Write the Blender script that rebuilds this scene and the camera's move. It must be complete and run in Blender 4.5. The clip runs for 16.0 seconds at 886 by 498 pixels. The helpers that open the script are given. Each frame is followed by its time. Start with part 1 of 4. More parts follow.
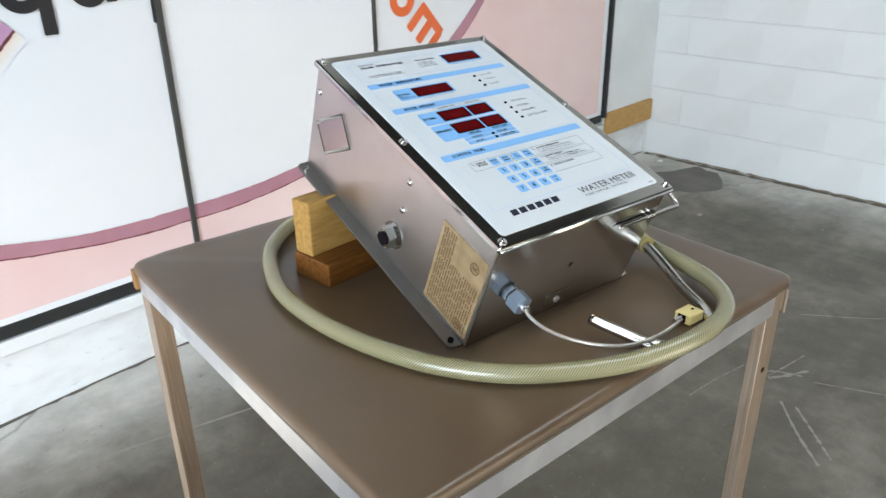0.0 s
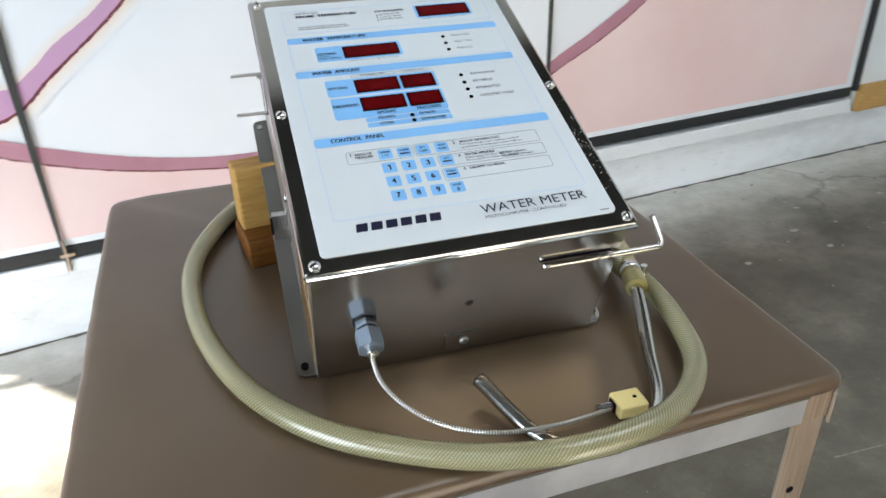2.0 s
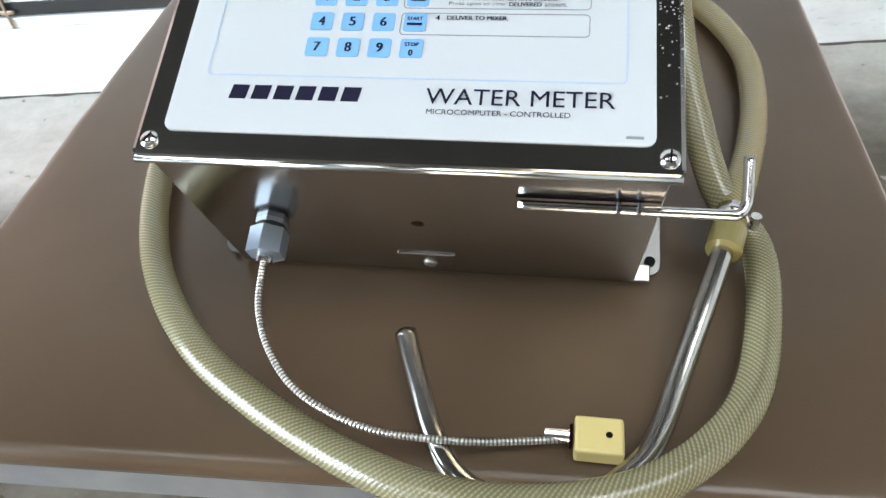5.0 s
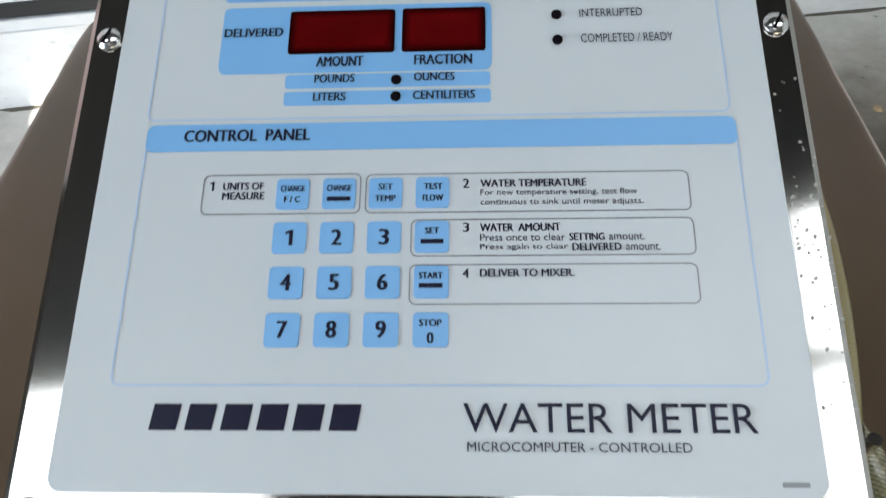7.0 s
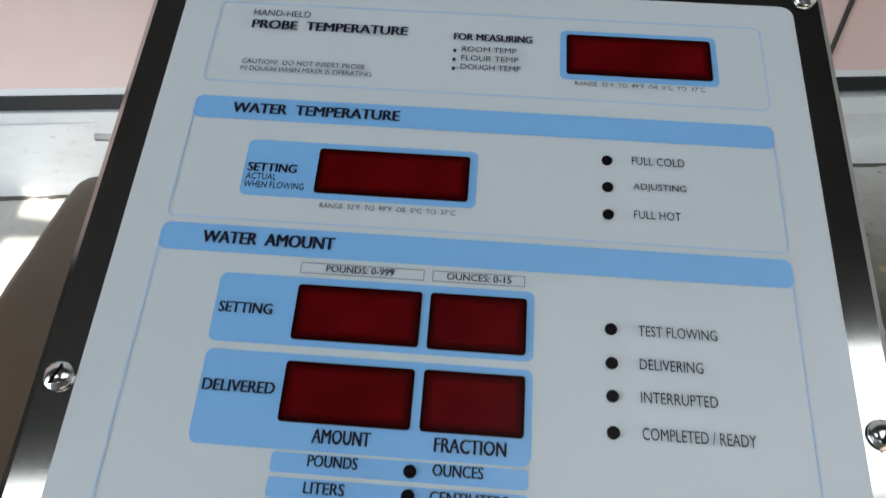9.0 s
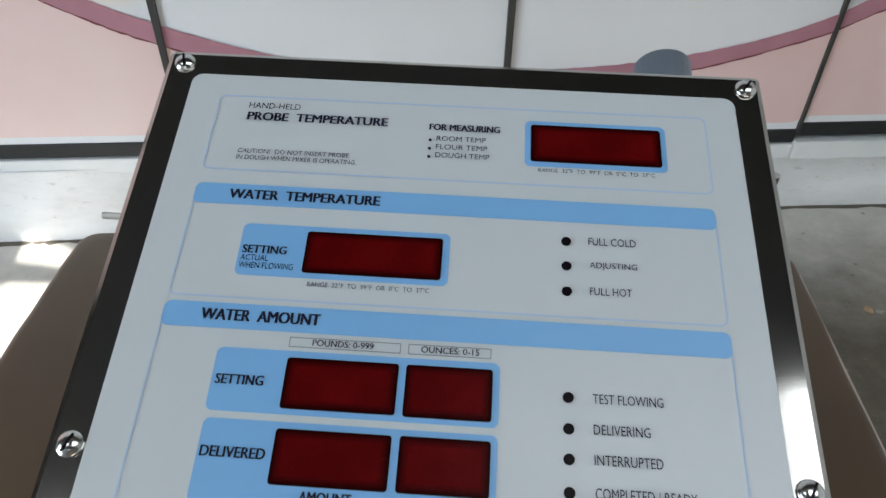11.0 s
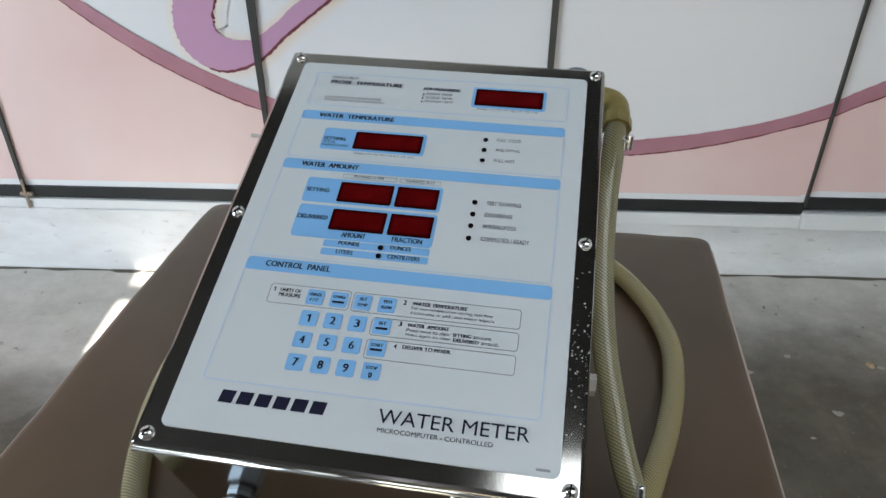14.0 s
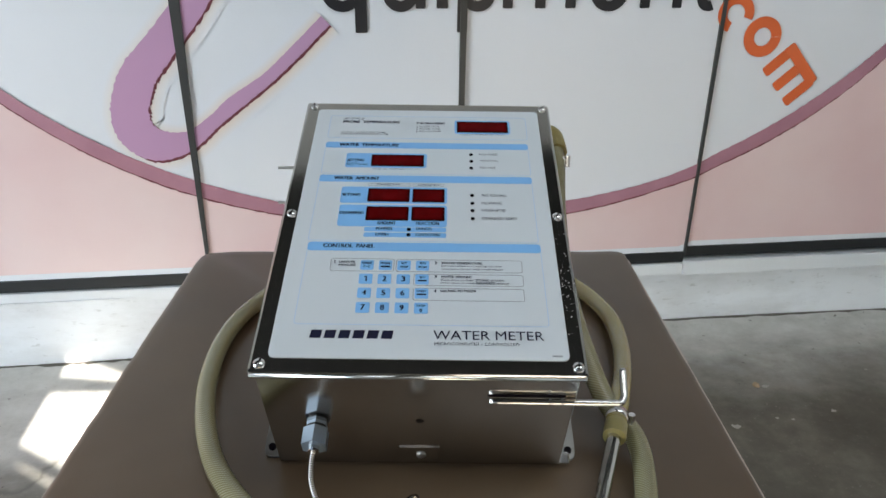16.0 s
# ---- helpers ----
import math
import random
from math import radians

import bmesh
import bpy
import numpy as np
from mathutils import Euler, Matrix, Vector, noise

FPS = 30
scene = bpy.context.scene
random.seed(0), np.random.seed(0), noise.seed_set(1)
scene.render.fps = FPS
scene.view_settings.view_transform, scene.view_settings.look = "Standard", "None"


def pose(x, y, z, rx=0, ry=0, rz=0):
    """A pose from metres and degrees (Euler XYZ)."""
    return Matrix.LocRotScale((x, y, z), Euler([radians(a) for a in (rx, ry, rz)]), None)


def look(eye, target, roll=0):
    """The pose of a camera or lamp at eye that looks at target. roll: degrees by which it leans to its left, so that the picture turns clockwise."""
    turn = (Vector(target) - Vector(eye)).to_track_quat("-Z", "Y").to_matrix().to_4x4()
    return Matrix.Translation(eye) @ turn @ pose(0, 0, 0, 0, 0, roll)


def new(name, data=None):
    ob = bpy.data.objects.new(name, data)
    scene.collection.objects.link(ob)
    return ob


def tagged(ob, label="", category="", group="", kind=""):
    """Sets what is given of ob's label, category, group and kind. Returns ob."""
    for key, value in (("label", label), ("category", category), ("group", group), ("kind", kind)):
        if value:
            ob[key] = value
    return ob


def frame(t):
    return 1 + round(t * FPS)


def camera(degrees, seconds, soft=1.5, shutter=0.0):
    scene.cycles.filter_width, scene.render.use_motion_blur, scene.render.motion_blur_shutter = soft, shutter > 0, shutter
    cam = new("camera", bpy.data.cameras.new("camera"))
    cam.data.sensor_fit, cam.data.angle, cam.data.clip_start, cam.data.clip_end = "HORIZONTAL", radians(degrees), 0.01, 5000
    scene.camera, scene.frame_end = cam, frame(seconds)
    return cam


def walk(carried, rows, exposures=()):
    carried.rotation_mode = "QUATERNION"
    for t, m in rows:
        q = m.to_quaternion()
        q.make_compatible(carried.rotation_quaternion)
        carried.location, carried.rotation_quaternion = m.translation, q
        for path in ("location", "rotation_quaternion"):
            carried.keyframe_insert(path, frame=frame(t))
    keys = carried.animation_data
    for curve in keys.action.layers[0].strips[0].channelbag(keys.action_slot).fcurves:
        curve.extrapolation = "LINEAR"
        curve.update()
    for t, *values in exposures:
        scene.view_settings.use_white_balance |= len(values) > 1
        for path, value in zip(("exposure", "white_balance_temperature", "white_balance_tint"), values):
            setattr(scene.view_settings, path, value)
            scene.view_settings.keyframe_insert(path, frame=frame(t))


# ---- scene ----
cam = camera(61.9, 16.0, shutter=0.3)
PATH = [
    (0, (-0.604, -0.5, 1.43), (0.688, 0.777, 0.592), -0.9),
    (0.5, (-0.521, -0.536, 1.419), (0.64, 0.851, 0.565), -2.5),
    (1, (-0.365, -0.513, 1.41), (0.718, 0.886, 0.477), -1.3),
    (1.5, (-0.24, -0.507, 1.405), (0.747, 0.953, 0.46), -1.6),
    (2, (-0.119, -0.559, 1.403), (0.575, 1.046, 0.432), -1.5),
    (2.5, (-0.015, -0.613, 1.405), (0.399, 1.062, 0.394), -0.8),
    (3, (0.036, -0.571, 1.382), (0.31, 1.087, 0.298), -1.3),
    (3.5, (0.09, -0.464, 1.363), (0.306, 1.087, 0.118), -1.3),
    (3.7, (0.105, -0.432, 1.358), (0.302, 1.099, 0.086), -1.5),
    (5.8, (0.220, -0.279, 1.337), (0.012, 1.010, -0.187), -7.3),
    (6, (0.206, -0.242, 1.341), (0.046, 1.031, -0.193), -6.8),
    (6.5, (0.173, -0.171, 1.343), (0.129, 1.111, -0.192), -4.7),
    (7, (0.157, -0.122, 1.347), (0.227, 1.171, -0.177), -3.9),
    (7.5, (0.139, -0.097, 1.348), (0.32, 1.267, -0.104), -2.1),
    (8, (0.127, -0.067, 1.356), (0.368, 1.363, -0.021), 0.6),
    (8.5, (0.14, -0.017, 1.381), (0.33, 1.396, -0.021), 3.0),
    (9, (0.155, 0.013, 1.383), (0.269, 1.465, 0.013), 1.5),
    (9.5, (0.163, 0.034, 1.383), (0.231, 1.544, 0.073), -0.0),
    (9.7, (0.168, 0.042, 1.385), (0.214, 1.557, 0.082), -0.7),
    (11.8, (0.147, -0.062, 1.431), (0.358, 1.446, 0.137), 1.4),
    (12, (0.138, -0.081, 1.430), (0.366, 1.420, 0.128), 0.9),
    (12.5, (0.137, -0.139, 1.454), (0.278, 1.382, 0.164), -0.4),
    (13, (0.168, -0.205, 1.475), (0.244, 1.364, 0.237), 0.5),
    (13.5, (0.2, -0.287, 1.482), (0.191, 1.334, 0.311), 0.0),
    (14, (0.226, -0.372, 1.481), (0.17, 1.311, 0.402), 0.4),
    (14.5, (0.215, -0.425, 1.48), (0.171, 1.307, 0.481), 0.1),
    (15, (0.168, -0.502, 1.473), (0.27, 1.288, 0.586), 0.1),
    (15.5, (0.109, -0.583, 1.464), (0.347, 1.199, 0.588), -0.4),
    (16, (0.092, -0.611, 1.471), (0.336, 1.191, 0.64), 0.8),
]
EXPOSURES = [(0, 2.74), (1.0, 2.62), (2.0, 2.65), (3.5, 2.7), (5.0, 2.95), (6.0, 3.05), (6.5, 2.74), (7.0, 2.23), (7.5, 2.02), (8.0, 1.93), (9.0, 1.88), (12.0, 1.92), (13.5, 1.98), (14.5, 1.98), (16, 2.06)]
walk(cam, [(t, look(eye, target, roll)) for t, eye, target, roll in PATH], EXPOSURES)

# ---- light ----
world = bpy.data.worlds.new("world")
scene.world = world
world.use_nodes = True
wn = world.node_tree
sky = wn.nodes.new("ShaderNodeTexSky")
sky.sky_type, sky.sun_disc = "NISHITA", False
sky.sun_elevation, sky.sun_rotation = radians(38), radians(180)
wn.links.new(sky.outputs[0], wn.nodes["Background"].inputs[0])
wn.nodes["Background"].inputs[1].default_value = 0.12


def lamp(name, kind, m, energy, colour=(1, 1, 1), **more):
    data = bpy.data.lights.new(name, kind)
    data.energy, data.color = energy, colour
    for key, value in more.items():
        if key == "size":
            data.shape, data.size, data.size_y = "RECTANGLE", value[0], value[1]
        if key == "angle":
            data.angle = radians(value)
    ob = new(name, data)
    ob.matrix_world = m
    return ob


WALL_Y, EAST_X, WEST_X, SOUTH_Y, TOP = 1.768, 3.53, -4.0, -2.9, 4.0
SUN_WAY = Vector((0.0, math.cos(radians(38)), -math.sin(radians(38))))
lamp("sun", "SUN", look((0, 0, 0), SUN_WAY), 5.0, (1, 0.95, 0.87), angle=0.3)
# fill lamp added at the unseen west opening to brighten the room
lamp("door_daylight", "AREA", look((WEST_X - 0.05, -1.25, 1.6), (1.0, -0.2, 1.2)), 44, (0.82, 0.925, 1.0), size=(2.5, 3.0))

# ---- materials ----


class Mat:
    """A Principled material with a few node helpers."""

    def __init__(self, name, colour=(0.5, 0.5, 0.5), rough=0.5, metal=0.0, **more):
        self.m = bpy.data.materials.new(name)
        self.m.use_nodes = True
        self.t = self.m.node_tree
        self.b = self.t.nodes["Principled BSDF"]
        self.b.inputs["Base Color"].default_value = (*colour, 1)
        self.b.inputs["Roughness"].default_value = rough
        self.b.inputs["Metallic"].default_value = metal
        for key, value in more.items():
            self.b.inputs[key.replace("_", " ")].default_value = value

    def node(self, kind, **values):
        n = self.t.nodes.new(kind)
        for key, value in values.items():
            n.inputs[key.replace("_", " ")].default_value = value
        return n

    def link(self, a, b):
        self.t.links.new(a, b)

    def coords(self, scale=(1, 1, 1), kind="Object"):
        c = self.node("ShaderNodeTexCoord")
        p = self.node("ShaderNodeMapping")
        p.inputs["Scale"].default_value = scale
        self.link(c.outputs[kind], p.inputs[0])
        return p.outputs[0]

    def noise(self, scale, detail=4.0, stretch=(1, 1, 1), kind="Object", rough=0.55):
        n = self.node("ShaderNodeTexNoise", Scale=scale, Detail=detail, Roughness=rough)
        self.link(self.coords(stretch, kind), n.inputs["Vector"])
        return n.outputs["Fac"]

    def ramp(self, fac, stops):
        r = self.node("ShaderNodeValToRGB")
        e = r.color_ramp.elements
        while len(e) < len(stops):
            e.new(0.5)
        for item, (place, colour) in zip(e, stops):
            item.position, item.color = place, (*colour, 1)
        self.link(fac, r.inputs[0])
        return r.outputs[0]

    def mix(self, fac, a, b, kind="MIX"):
        n = self.node("ShaderNodeMix")
        n.data_type, n.blend_type = "RGBA", kind
        for value, socket in ((fac, n.inputs[0]), (a, n.inputs[6]), (b, n.inputs[7])):
            if isinstance(value, bpy.types.NodeSocket):
                self.link(value, socket)
            elif isinstance(value, tuple):
                socket.default_value = (*value, 1)
            else:
                socket.default_value = value
        return n.outputs[2]

    def colour(self, socket):
        self.link(socket, self.b.inputs["Base Color"])
        return self

    def rough(self, fac, low, high):
        r = self.node("ShaderNodeMapRange")
        r.inputs["To Min"].default_value, r.inputs["To Max"].default_value = low, high
        self.link(fac, r.inputs["Value"])
        self.link(r.outputs[0], self.b.inputs["Roughness"])
        return self

    def bump(self, height, strength=0.3, distance=0.001):
        n = self.node("ShaderNodeBump", Strength=strength, Distance=distance)
        self.link(height, n.inputs["Height"])
        self.link(n.outputs[0], self.b.inputs["Normal"])
        return self


def steel(name, grain, dark=0.55, low=0.2, high=0.4, smudge=6, relief=0.03):
    m = Mat(name, (0.6, 0.59, 0.57), 0.3, 1.0)
    g = m.noise(90, 3, grain)
    s = m.noise(smudge, 5)
    m.colour(m.ramp(s, [(0.3, (dark, dark * 0.965, dark * 0.915)), (0.7, (dark * 1.25, dark * 1.215, dark * 1.165))]))
    m.rough(m.mix(0.5, g, s), low, high)
    return m.bump(g, relief, 0.0004).m


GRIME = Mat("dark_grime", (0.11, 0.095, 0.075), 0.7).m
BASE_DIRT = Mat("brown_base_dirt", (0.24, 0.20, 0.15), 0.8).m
PEBBLE = Mat("tan_stone", (0.38, 0.27, 0.16), 0.7).m
STEEL = steel("brushed_steel", (1, 14, 14), 0.46, 0.13, 0.22, 6, 0.05)
SIDE_STEEL = steel("brushed_side_steel", (14, 1, 14), 0.50, 0.26, 0.38, 5, 0.05)
LID_STEEL = steel("lid_steel", (20, 1, 1), 0.44, 0.05, 0.13, 9, 0.02)
BRIGHT = Mat("polished_steel", (0.72, 0.71, 0.69), 0.16, 1.0).m
SPOUT_STEEL = steel("spout_steel", (30, 30, 30), 0.52, 0.12, 0.22, 30)
# flange steel coloured dark to carry the dark reflections on it
FLANGE_STEEL = steel("darkened_flange_steel", (6, 6, 6), 0.24, 0.34, 0.5, 12)
GALV = steel("galvanised_steel", (3, 3, 1), 0.52, 0.34, 0.55, 12)
m = Mat("aged_leg_steel", (0.5, 0.42, 0.34), 0.4, 0.75)
m.colour(m.ramp(m.noise(40, 6, (6, 6, 0.25)), [(0.32, (0.33, 0.25, 0.185)), (0.68, (0.47, 0.375, 0.295))]))
m.rough(m.noise(30, 4), 0.28, 0.5)
LEG_STEEL = m.m
# amber of light coming through the fold, put into its colour
FOLD = Mat("raw_lit_vinyl_fold", (0.30, 0.15, 0.05), 0.6).m
EDGE_STRIP = Mat("pale_edge_strip", (0.52, 0.44, 0.38), 0.45).m
ZINC = Mat("zinc_grey", (0.20, 0.245, 0.305), 0.42, 0.45).m

m = Mat("overlay_white", (0.585, 0.62, 0.65), 0.36)
m.bump(m.noise(900, 2), 0.05, 0.0002)
OVERLAY = m.m
INK_BLUE = Mat("ink_blue", (0.20, 0.45, 0.78), 0.36).m
INK_LINE = Mat("ink_pale_blue_line", (0.42, 0.56, 0.76), 0.36).m
INK_BLACK = Mat("ink_black", (0.015, 0.015, 0.035), 0.36, Specular_IOR_Level=0.12).m
INK_GREY = Mat("ink_grey_line", (0.25, 0.26, 0.28), 0.36).m
m = Mat("display_red", (0.085, 0.001, 0.002), 0.3, Specular_IOR_Level=0.04)
m.colour(m.ramp(m.noise(35, 2), [(0.35, (0.075, 0.001, 0.0015)), (0.7, (0.11, 0.002, 0.003))]))
DISPLAY = m.m
WINDOW_TONES = [Mat("display_tone", (r, r * 0.012, r * 0.02), 0.3, Specular_IOR_Level=0.04).m for r in (0.022, 0.038, 0.056, 0.072)] + [DISPLAY]
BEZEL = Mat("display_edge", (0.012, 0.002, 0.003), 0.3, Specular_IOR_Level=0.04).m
LENS = Mat("indicator_dark", (0.008, 0.006, 0.008), 0.25, Specular_IOR_Level=0.04).m

m = Mat("brown_vinyl", (0.16, 0.11, 0.08), 0.4, Coat_Weight=0.2, Coat_Roughness=0.2, Specular_IOR_Level=0.4)
f = m.noise(4, 3)
m.colour(m.ramp(f, [(0.25, (0.086, 0.054, 0.031)), (0.75, (0.124, 0.081, 0.048))]))
m.rough(m.noise(3, 2), 0.30, 0.36)
m.bump(m.noise(420, 3), 0.12, 0.0006)
VINYL = m.m

m = Mat("clear_braided_pvc", (0.5, 0.46, 0.3), 0.24, Coat_Weight=0.4, Coat_Roughness=0.15)
uv = m.node("ShaderNodeTexCoord").outputs["UV"]


def strands(turn):
    p = m.node("ShaderNodeMapping")
    p.inputs["Rotation"].default_value = (0, 0, radians(turn))
    m.link(uv, p.inputs[0])
    w = m.node("ShaderNodeTexWave", Scale=112.0, Distortion=0.0)
    m.link(p.outputs[0], w.inputs[0])
    return w.outputs["Fac"]


cross = m.mix(0.28, strands(38), strands(-38))
sep = m.node("ShaderNodeSeparateXYZ")
m.link(uv, sep.inputs[0])
age = m.node("ShaderNodeMapRange")
age.inputs["From Min"].default_value, age.inputs["From Max"].default_value = 1.3, 2.1
m.link(sep.outputs[0], age.inputs[0])
hue = m.ramp(m.noise(9, 3), [(0.3, (0.140, 0.116, 0.044)), (0.7, (0.205, 0.178, 0.082))])
m.colour(m.mix(m.ramp(cross, [(0.45, (0, 0, 0)), (0.85, (0.75, 0.75, 0.75))]), m.mix(age.outputs[0], m.mix(0.35, hue, (0.19, 0.178, 0.095)), m.mix(0.8, hue, (0.30, 0.225, 0.055))), (0.36, 0.345, 0.235)))
m.bump(cross, 0.25, 0.0006)
HOSE = m.m

m = Mat("amber_hose_end", (0.28, 0.235, 0.085), 0.3, Coat_Weight=0.3)
HOSE_END = m.m
m = Mat("olive_brass", (0.30, 0.24, 0.09), 0.4, 0.35)
m.colour(m.ramp(m.noise(40, 4), [(0.3, (0.24, 0.19, 0.06)), (0.7, (0.38, 0.31, 0.12))]))
BRASS = m.m
m = Mat("spiral_armour", (0.66, 0.64, 0.6), 0.28, 1.0)
uv = m.node("ShaderNodeTexCoord").outputs["UV"]
w = m.node("ShaderNodeTexWave", Scale=120.0, Distortion=0.0)
m.link(uv, w.inputs[0])
m.colour(m.ramp(w.outputs["Fac"], [(0.2, (0.26, 0.25, 0.24)), (0.7, (0.8, 0.78, 0.74))]))
m.bump(w.outputs["Fac"], 0.6, 0.001)
ARMOUR = m.m
PLUG = Mat("plug_yellow", (0.72, 0.58, 0.24), 0.45).m


def wood(name, a, b):
    m = Mat(name, a, 0.62, Specular_IOR_Level=0.25)
    n = m.noise(16, 6, (1.2, 9, 9))
    m.colour(m.ramp(n, [(0.3, a), (0.7, b)]))
    return m.bump(n, 0.3, 0.001).m


WOOD = wood("pine", (0.29, 0.150, 0.036), (0.43, 0.255, 0.078))
WOOD_DARK = wood("stained_pine", (0.080, 0.027, 0.004), (0.19, 0.072, 0.011))
PLANK = wood("raw_plank", (0.40, 0.22, 0.07), (0.55, 0.34, 0.12))

m = Mat("concrete_floor", (0.25, 0.23, 0.2), 0.6)
a, b, c = m.noise(2.3, 7, rough=0.62), m.noise(11, 9, rough=0.7), m.noise(3.5, 6, (1, 1.4, 1), rough=0.65)
col = m.ramp(a, [(0.30, (0.052, 0.044, 0.030)), (0.5, (0.106, 0.094, 0.069)), (0.70, (0.205, 0.184, 0.145))])
col = m.mix(m.ramp(b, [(0.45, (0, 0, 0)), (0.72, (0.6, 0.6, 0.6))]), col, (0.066, 0.057, 0.04))
# cement dust and paint mist along the walls, with brightness there painted into the colour
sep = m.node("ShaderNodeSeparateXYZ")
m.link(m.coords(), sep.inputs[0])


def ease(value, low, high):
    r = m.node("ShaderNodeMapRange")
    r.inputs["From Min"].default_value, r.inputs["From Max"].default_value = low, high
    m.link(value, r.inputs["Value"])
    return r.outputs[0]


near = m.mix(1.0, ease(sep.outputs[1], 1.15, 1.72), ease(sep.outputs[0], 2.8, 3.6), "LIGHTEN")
# floor colour paled on the west side so the sun patches read brighter
west_light = m.mix(1.0, ease(sep.outputs[0], -0.1, -0.8), ease(sep.outputs[1], 0.95, 1.3), "MULTIPLY")
near = m.mix(1.0, near, west_light, "LIGHTEN")
dust_and_light = m.mix(0.32, near, m.ramp(c, [(0.22, (0, 0, 0)), (0.78, (1, 1, 1))]))
col = m.mix(m.ramp(dust_and_light, [(0.24, (0, 0, 0)), (0.52, (0.32, 0.32, 0.32)), (0.84, (1, 1, 1))]), col, m.ramp(b, [(0.34, (0.62, 0.60, 0.555)), (0.62, (0.52, 0.50, 0.45)), (0.78, (0.33, 0.31, 0.27))]))
v = m.node("ShaderNodeTexVoronoi", Scale=0.3)
v.feature = "DISTANCE_TO_EDGE"
warp = m.node("ShaderNodeTexNoise", Scale=2.5, Detail=5.0)
m.link(m.coords(), warp.inputs["Vector"])
add = m.node("ShaderNodeVectorMath")
add.operation = "MULTIPLY_ADD"
m.link(warp.outputs["Color"], add.inputs[0])
add.inputs[1].default_value = (0.5, 0.5, 0.5)
m.link(m.coords(), add.inputs[2])
m.link(add.outputs[0], v.inputs["Vector"])
col = m.mix(m.ramp(v.outputs["Distance"], [(0.0, (0.5, 0.5, 0.5)), (0.002, (0, 0, 0))]), col, (0.08, 0.07, 0.06))
fleck = m.noise(75, 6, rough=0.7)
col = m.mix(m.ramp(fleck, [(0.60, (0, 0, 0)), (0.74, (0.55, 0.55, 0.55))]), col, (0.34, 0.315, 0.27))
spots = m.noise(34, 4, rough=0.6)
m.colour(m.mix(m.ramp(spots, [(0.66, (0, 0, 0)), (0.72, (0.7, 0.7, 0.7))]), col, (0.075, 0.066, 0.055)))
m.rough(b, 0.38, 0.68)
m.bump(b, 0.12, 0.002)
FLOOR = m.m

m = Mat("floor_stain", (0.085, 0.075, 0.062), 0.5)
m.colour(m.ramp(m.noise(6, 5), [(0.3, (0.066, 0.058, 0.046)), (0.7, (0.13, 0.116, 0.098))]))
STAIN = m.m
m = Mat("white_scuff", (0.27, 0.25, 0.22), 0.7)
SCUFF = m.m
CHIP = Mat("pale_paint_chip", (0.36, 0.34, 0.30), 0.7).m


def paint(name, colour, dirt, rough=0.55, grain=60):
    m = Mat(name, colour, rough)
    n = m.noise(2.2, 7)
    m.colour(m.mix(m.ramp(n, [(0.5, (0, 0, 0)), (0.85, (0.5, 0.5, 0.5))]), colour, dirt))
    return m.bump(m.noise(grain, 5), 0.3, 0.002).m


BLOCK_WHITE = paint("white_block_paint", (0.74, 0.76, 0.77), (0.55, 0.55, 0.54))
WALL_WHITE = paint("white_wall_paint", (0.70, 0.70, 0.68), (0.5, 0.48, 0.45))
m = Mat("scuffed_plinth_paint", (0.70, 0.71, 0.72), 0.5)
n1, n2 = m.noise(3.1, 8, (1, 1, 2.5), rough=0.65), m.noise(19, 8, (1, 1, 3), rough=0.7)
col = m.mix(m.ramp(n1, [(0.42, (0, 0, 0)), (0.72, (0.75, 0.75, 0.75))]), (0.77, 0.78, 0.795), (0.56, 0.555, 0.545))
m.colour(m.mix(m.ramp(n2, [(0.60, (0, 0, 0)), (0.74, (0.8, 0.8, 0.8))]), col, (0.33, 0.315, 0.29)))
m.bump(n2, 0.4, 0.003)
PLINTH = m.m
SILL_WHITE = paint("white_sill_paint", (0.74, 0.75, 0.76), (0.5, 0.5, 0.5), 0.4)
CEIL = paint("dark_ceiling", (0.035, 0.033, 0.03), (0.02, 0.02, 0.035), 0.8)
ROOM_WALL = paint("room_wall_paint", (0.12, 0.115, 0.11), (0.08, 0.08, 0.075), 0.7)
MURAL = paint("mural_white_vinyl", (0.76, 0.77, 0.80), (0.72, 0.73, 0.77), 0.4, 20)
m = Mat("mural_pink", (0.74, 0.47, 0.45), 0.4)
m.colour(m.ramp(m.noise(1.4, 4), [(0.3, (0.725, 0.505, 0.495)), (0.7, (0.79, 0.625, 0.60))]))
PINK = m.m
m = Mat("mural_purple", (0.45, 0.22, 0.30), 0.42)
m.colour(m.ramp(m.noise(8, 4), [(0.3, (0.38, 0.175, 0.225)), (0.7, (0.45, 0.22, 0.275))]))
PURPLE = m.m
LILAC = Mat("mural_lilac", (0.52, 0.30, 0.46), 0.42).m
EDGE_RED = Mat("mural_dark_red_edge", (0.16, 0.035, 0.045), 0.42).m
m = Mat("mural_peach_halo", (0.8, 0.6, 0.42), 0.42)
sep = m.node("ShaderNodeSeparateXYZ")
m.link(m.node("ShaderNodeTexCoord").outputs["UV"], sep.inputs[0])
m.colour(m.ramp(sep.outputs[1], [(0.0, (0.78, 0.60, 0.42)), (1.0, (0.76, 0.77, 0.80))]))
PEACH = m.m
MURAL_BLACK = Mat("mural_black", (0.014, 0.014, 0.018), 0.4).m
ORANGE = Mat("mural_orange", (0.72, 0.14, 0.035), 0.42).m
SEAM = Mat("seam_grey", (0.052, 0.052, 0.050), 0.45, 0.2).m
m = Mat("pale_zinc_rail", (0.55, 0.56, 0.60), 0.36, 0.8)
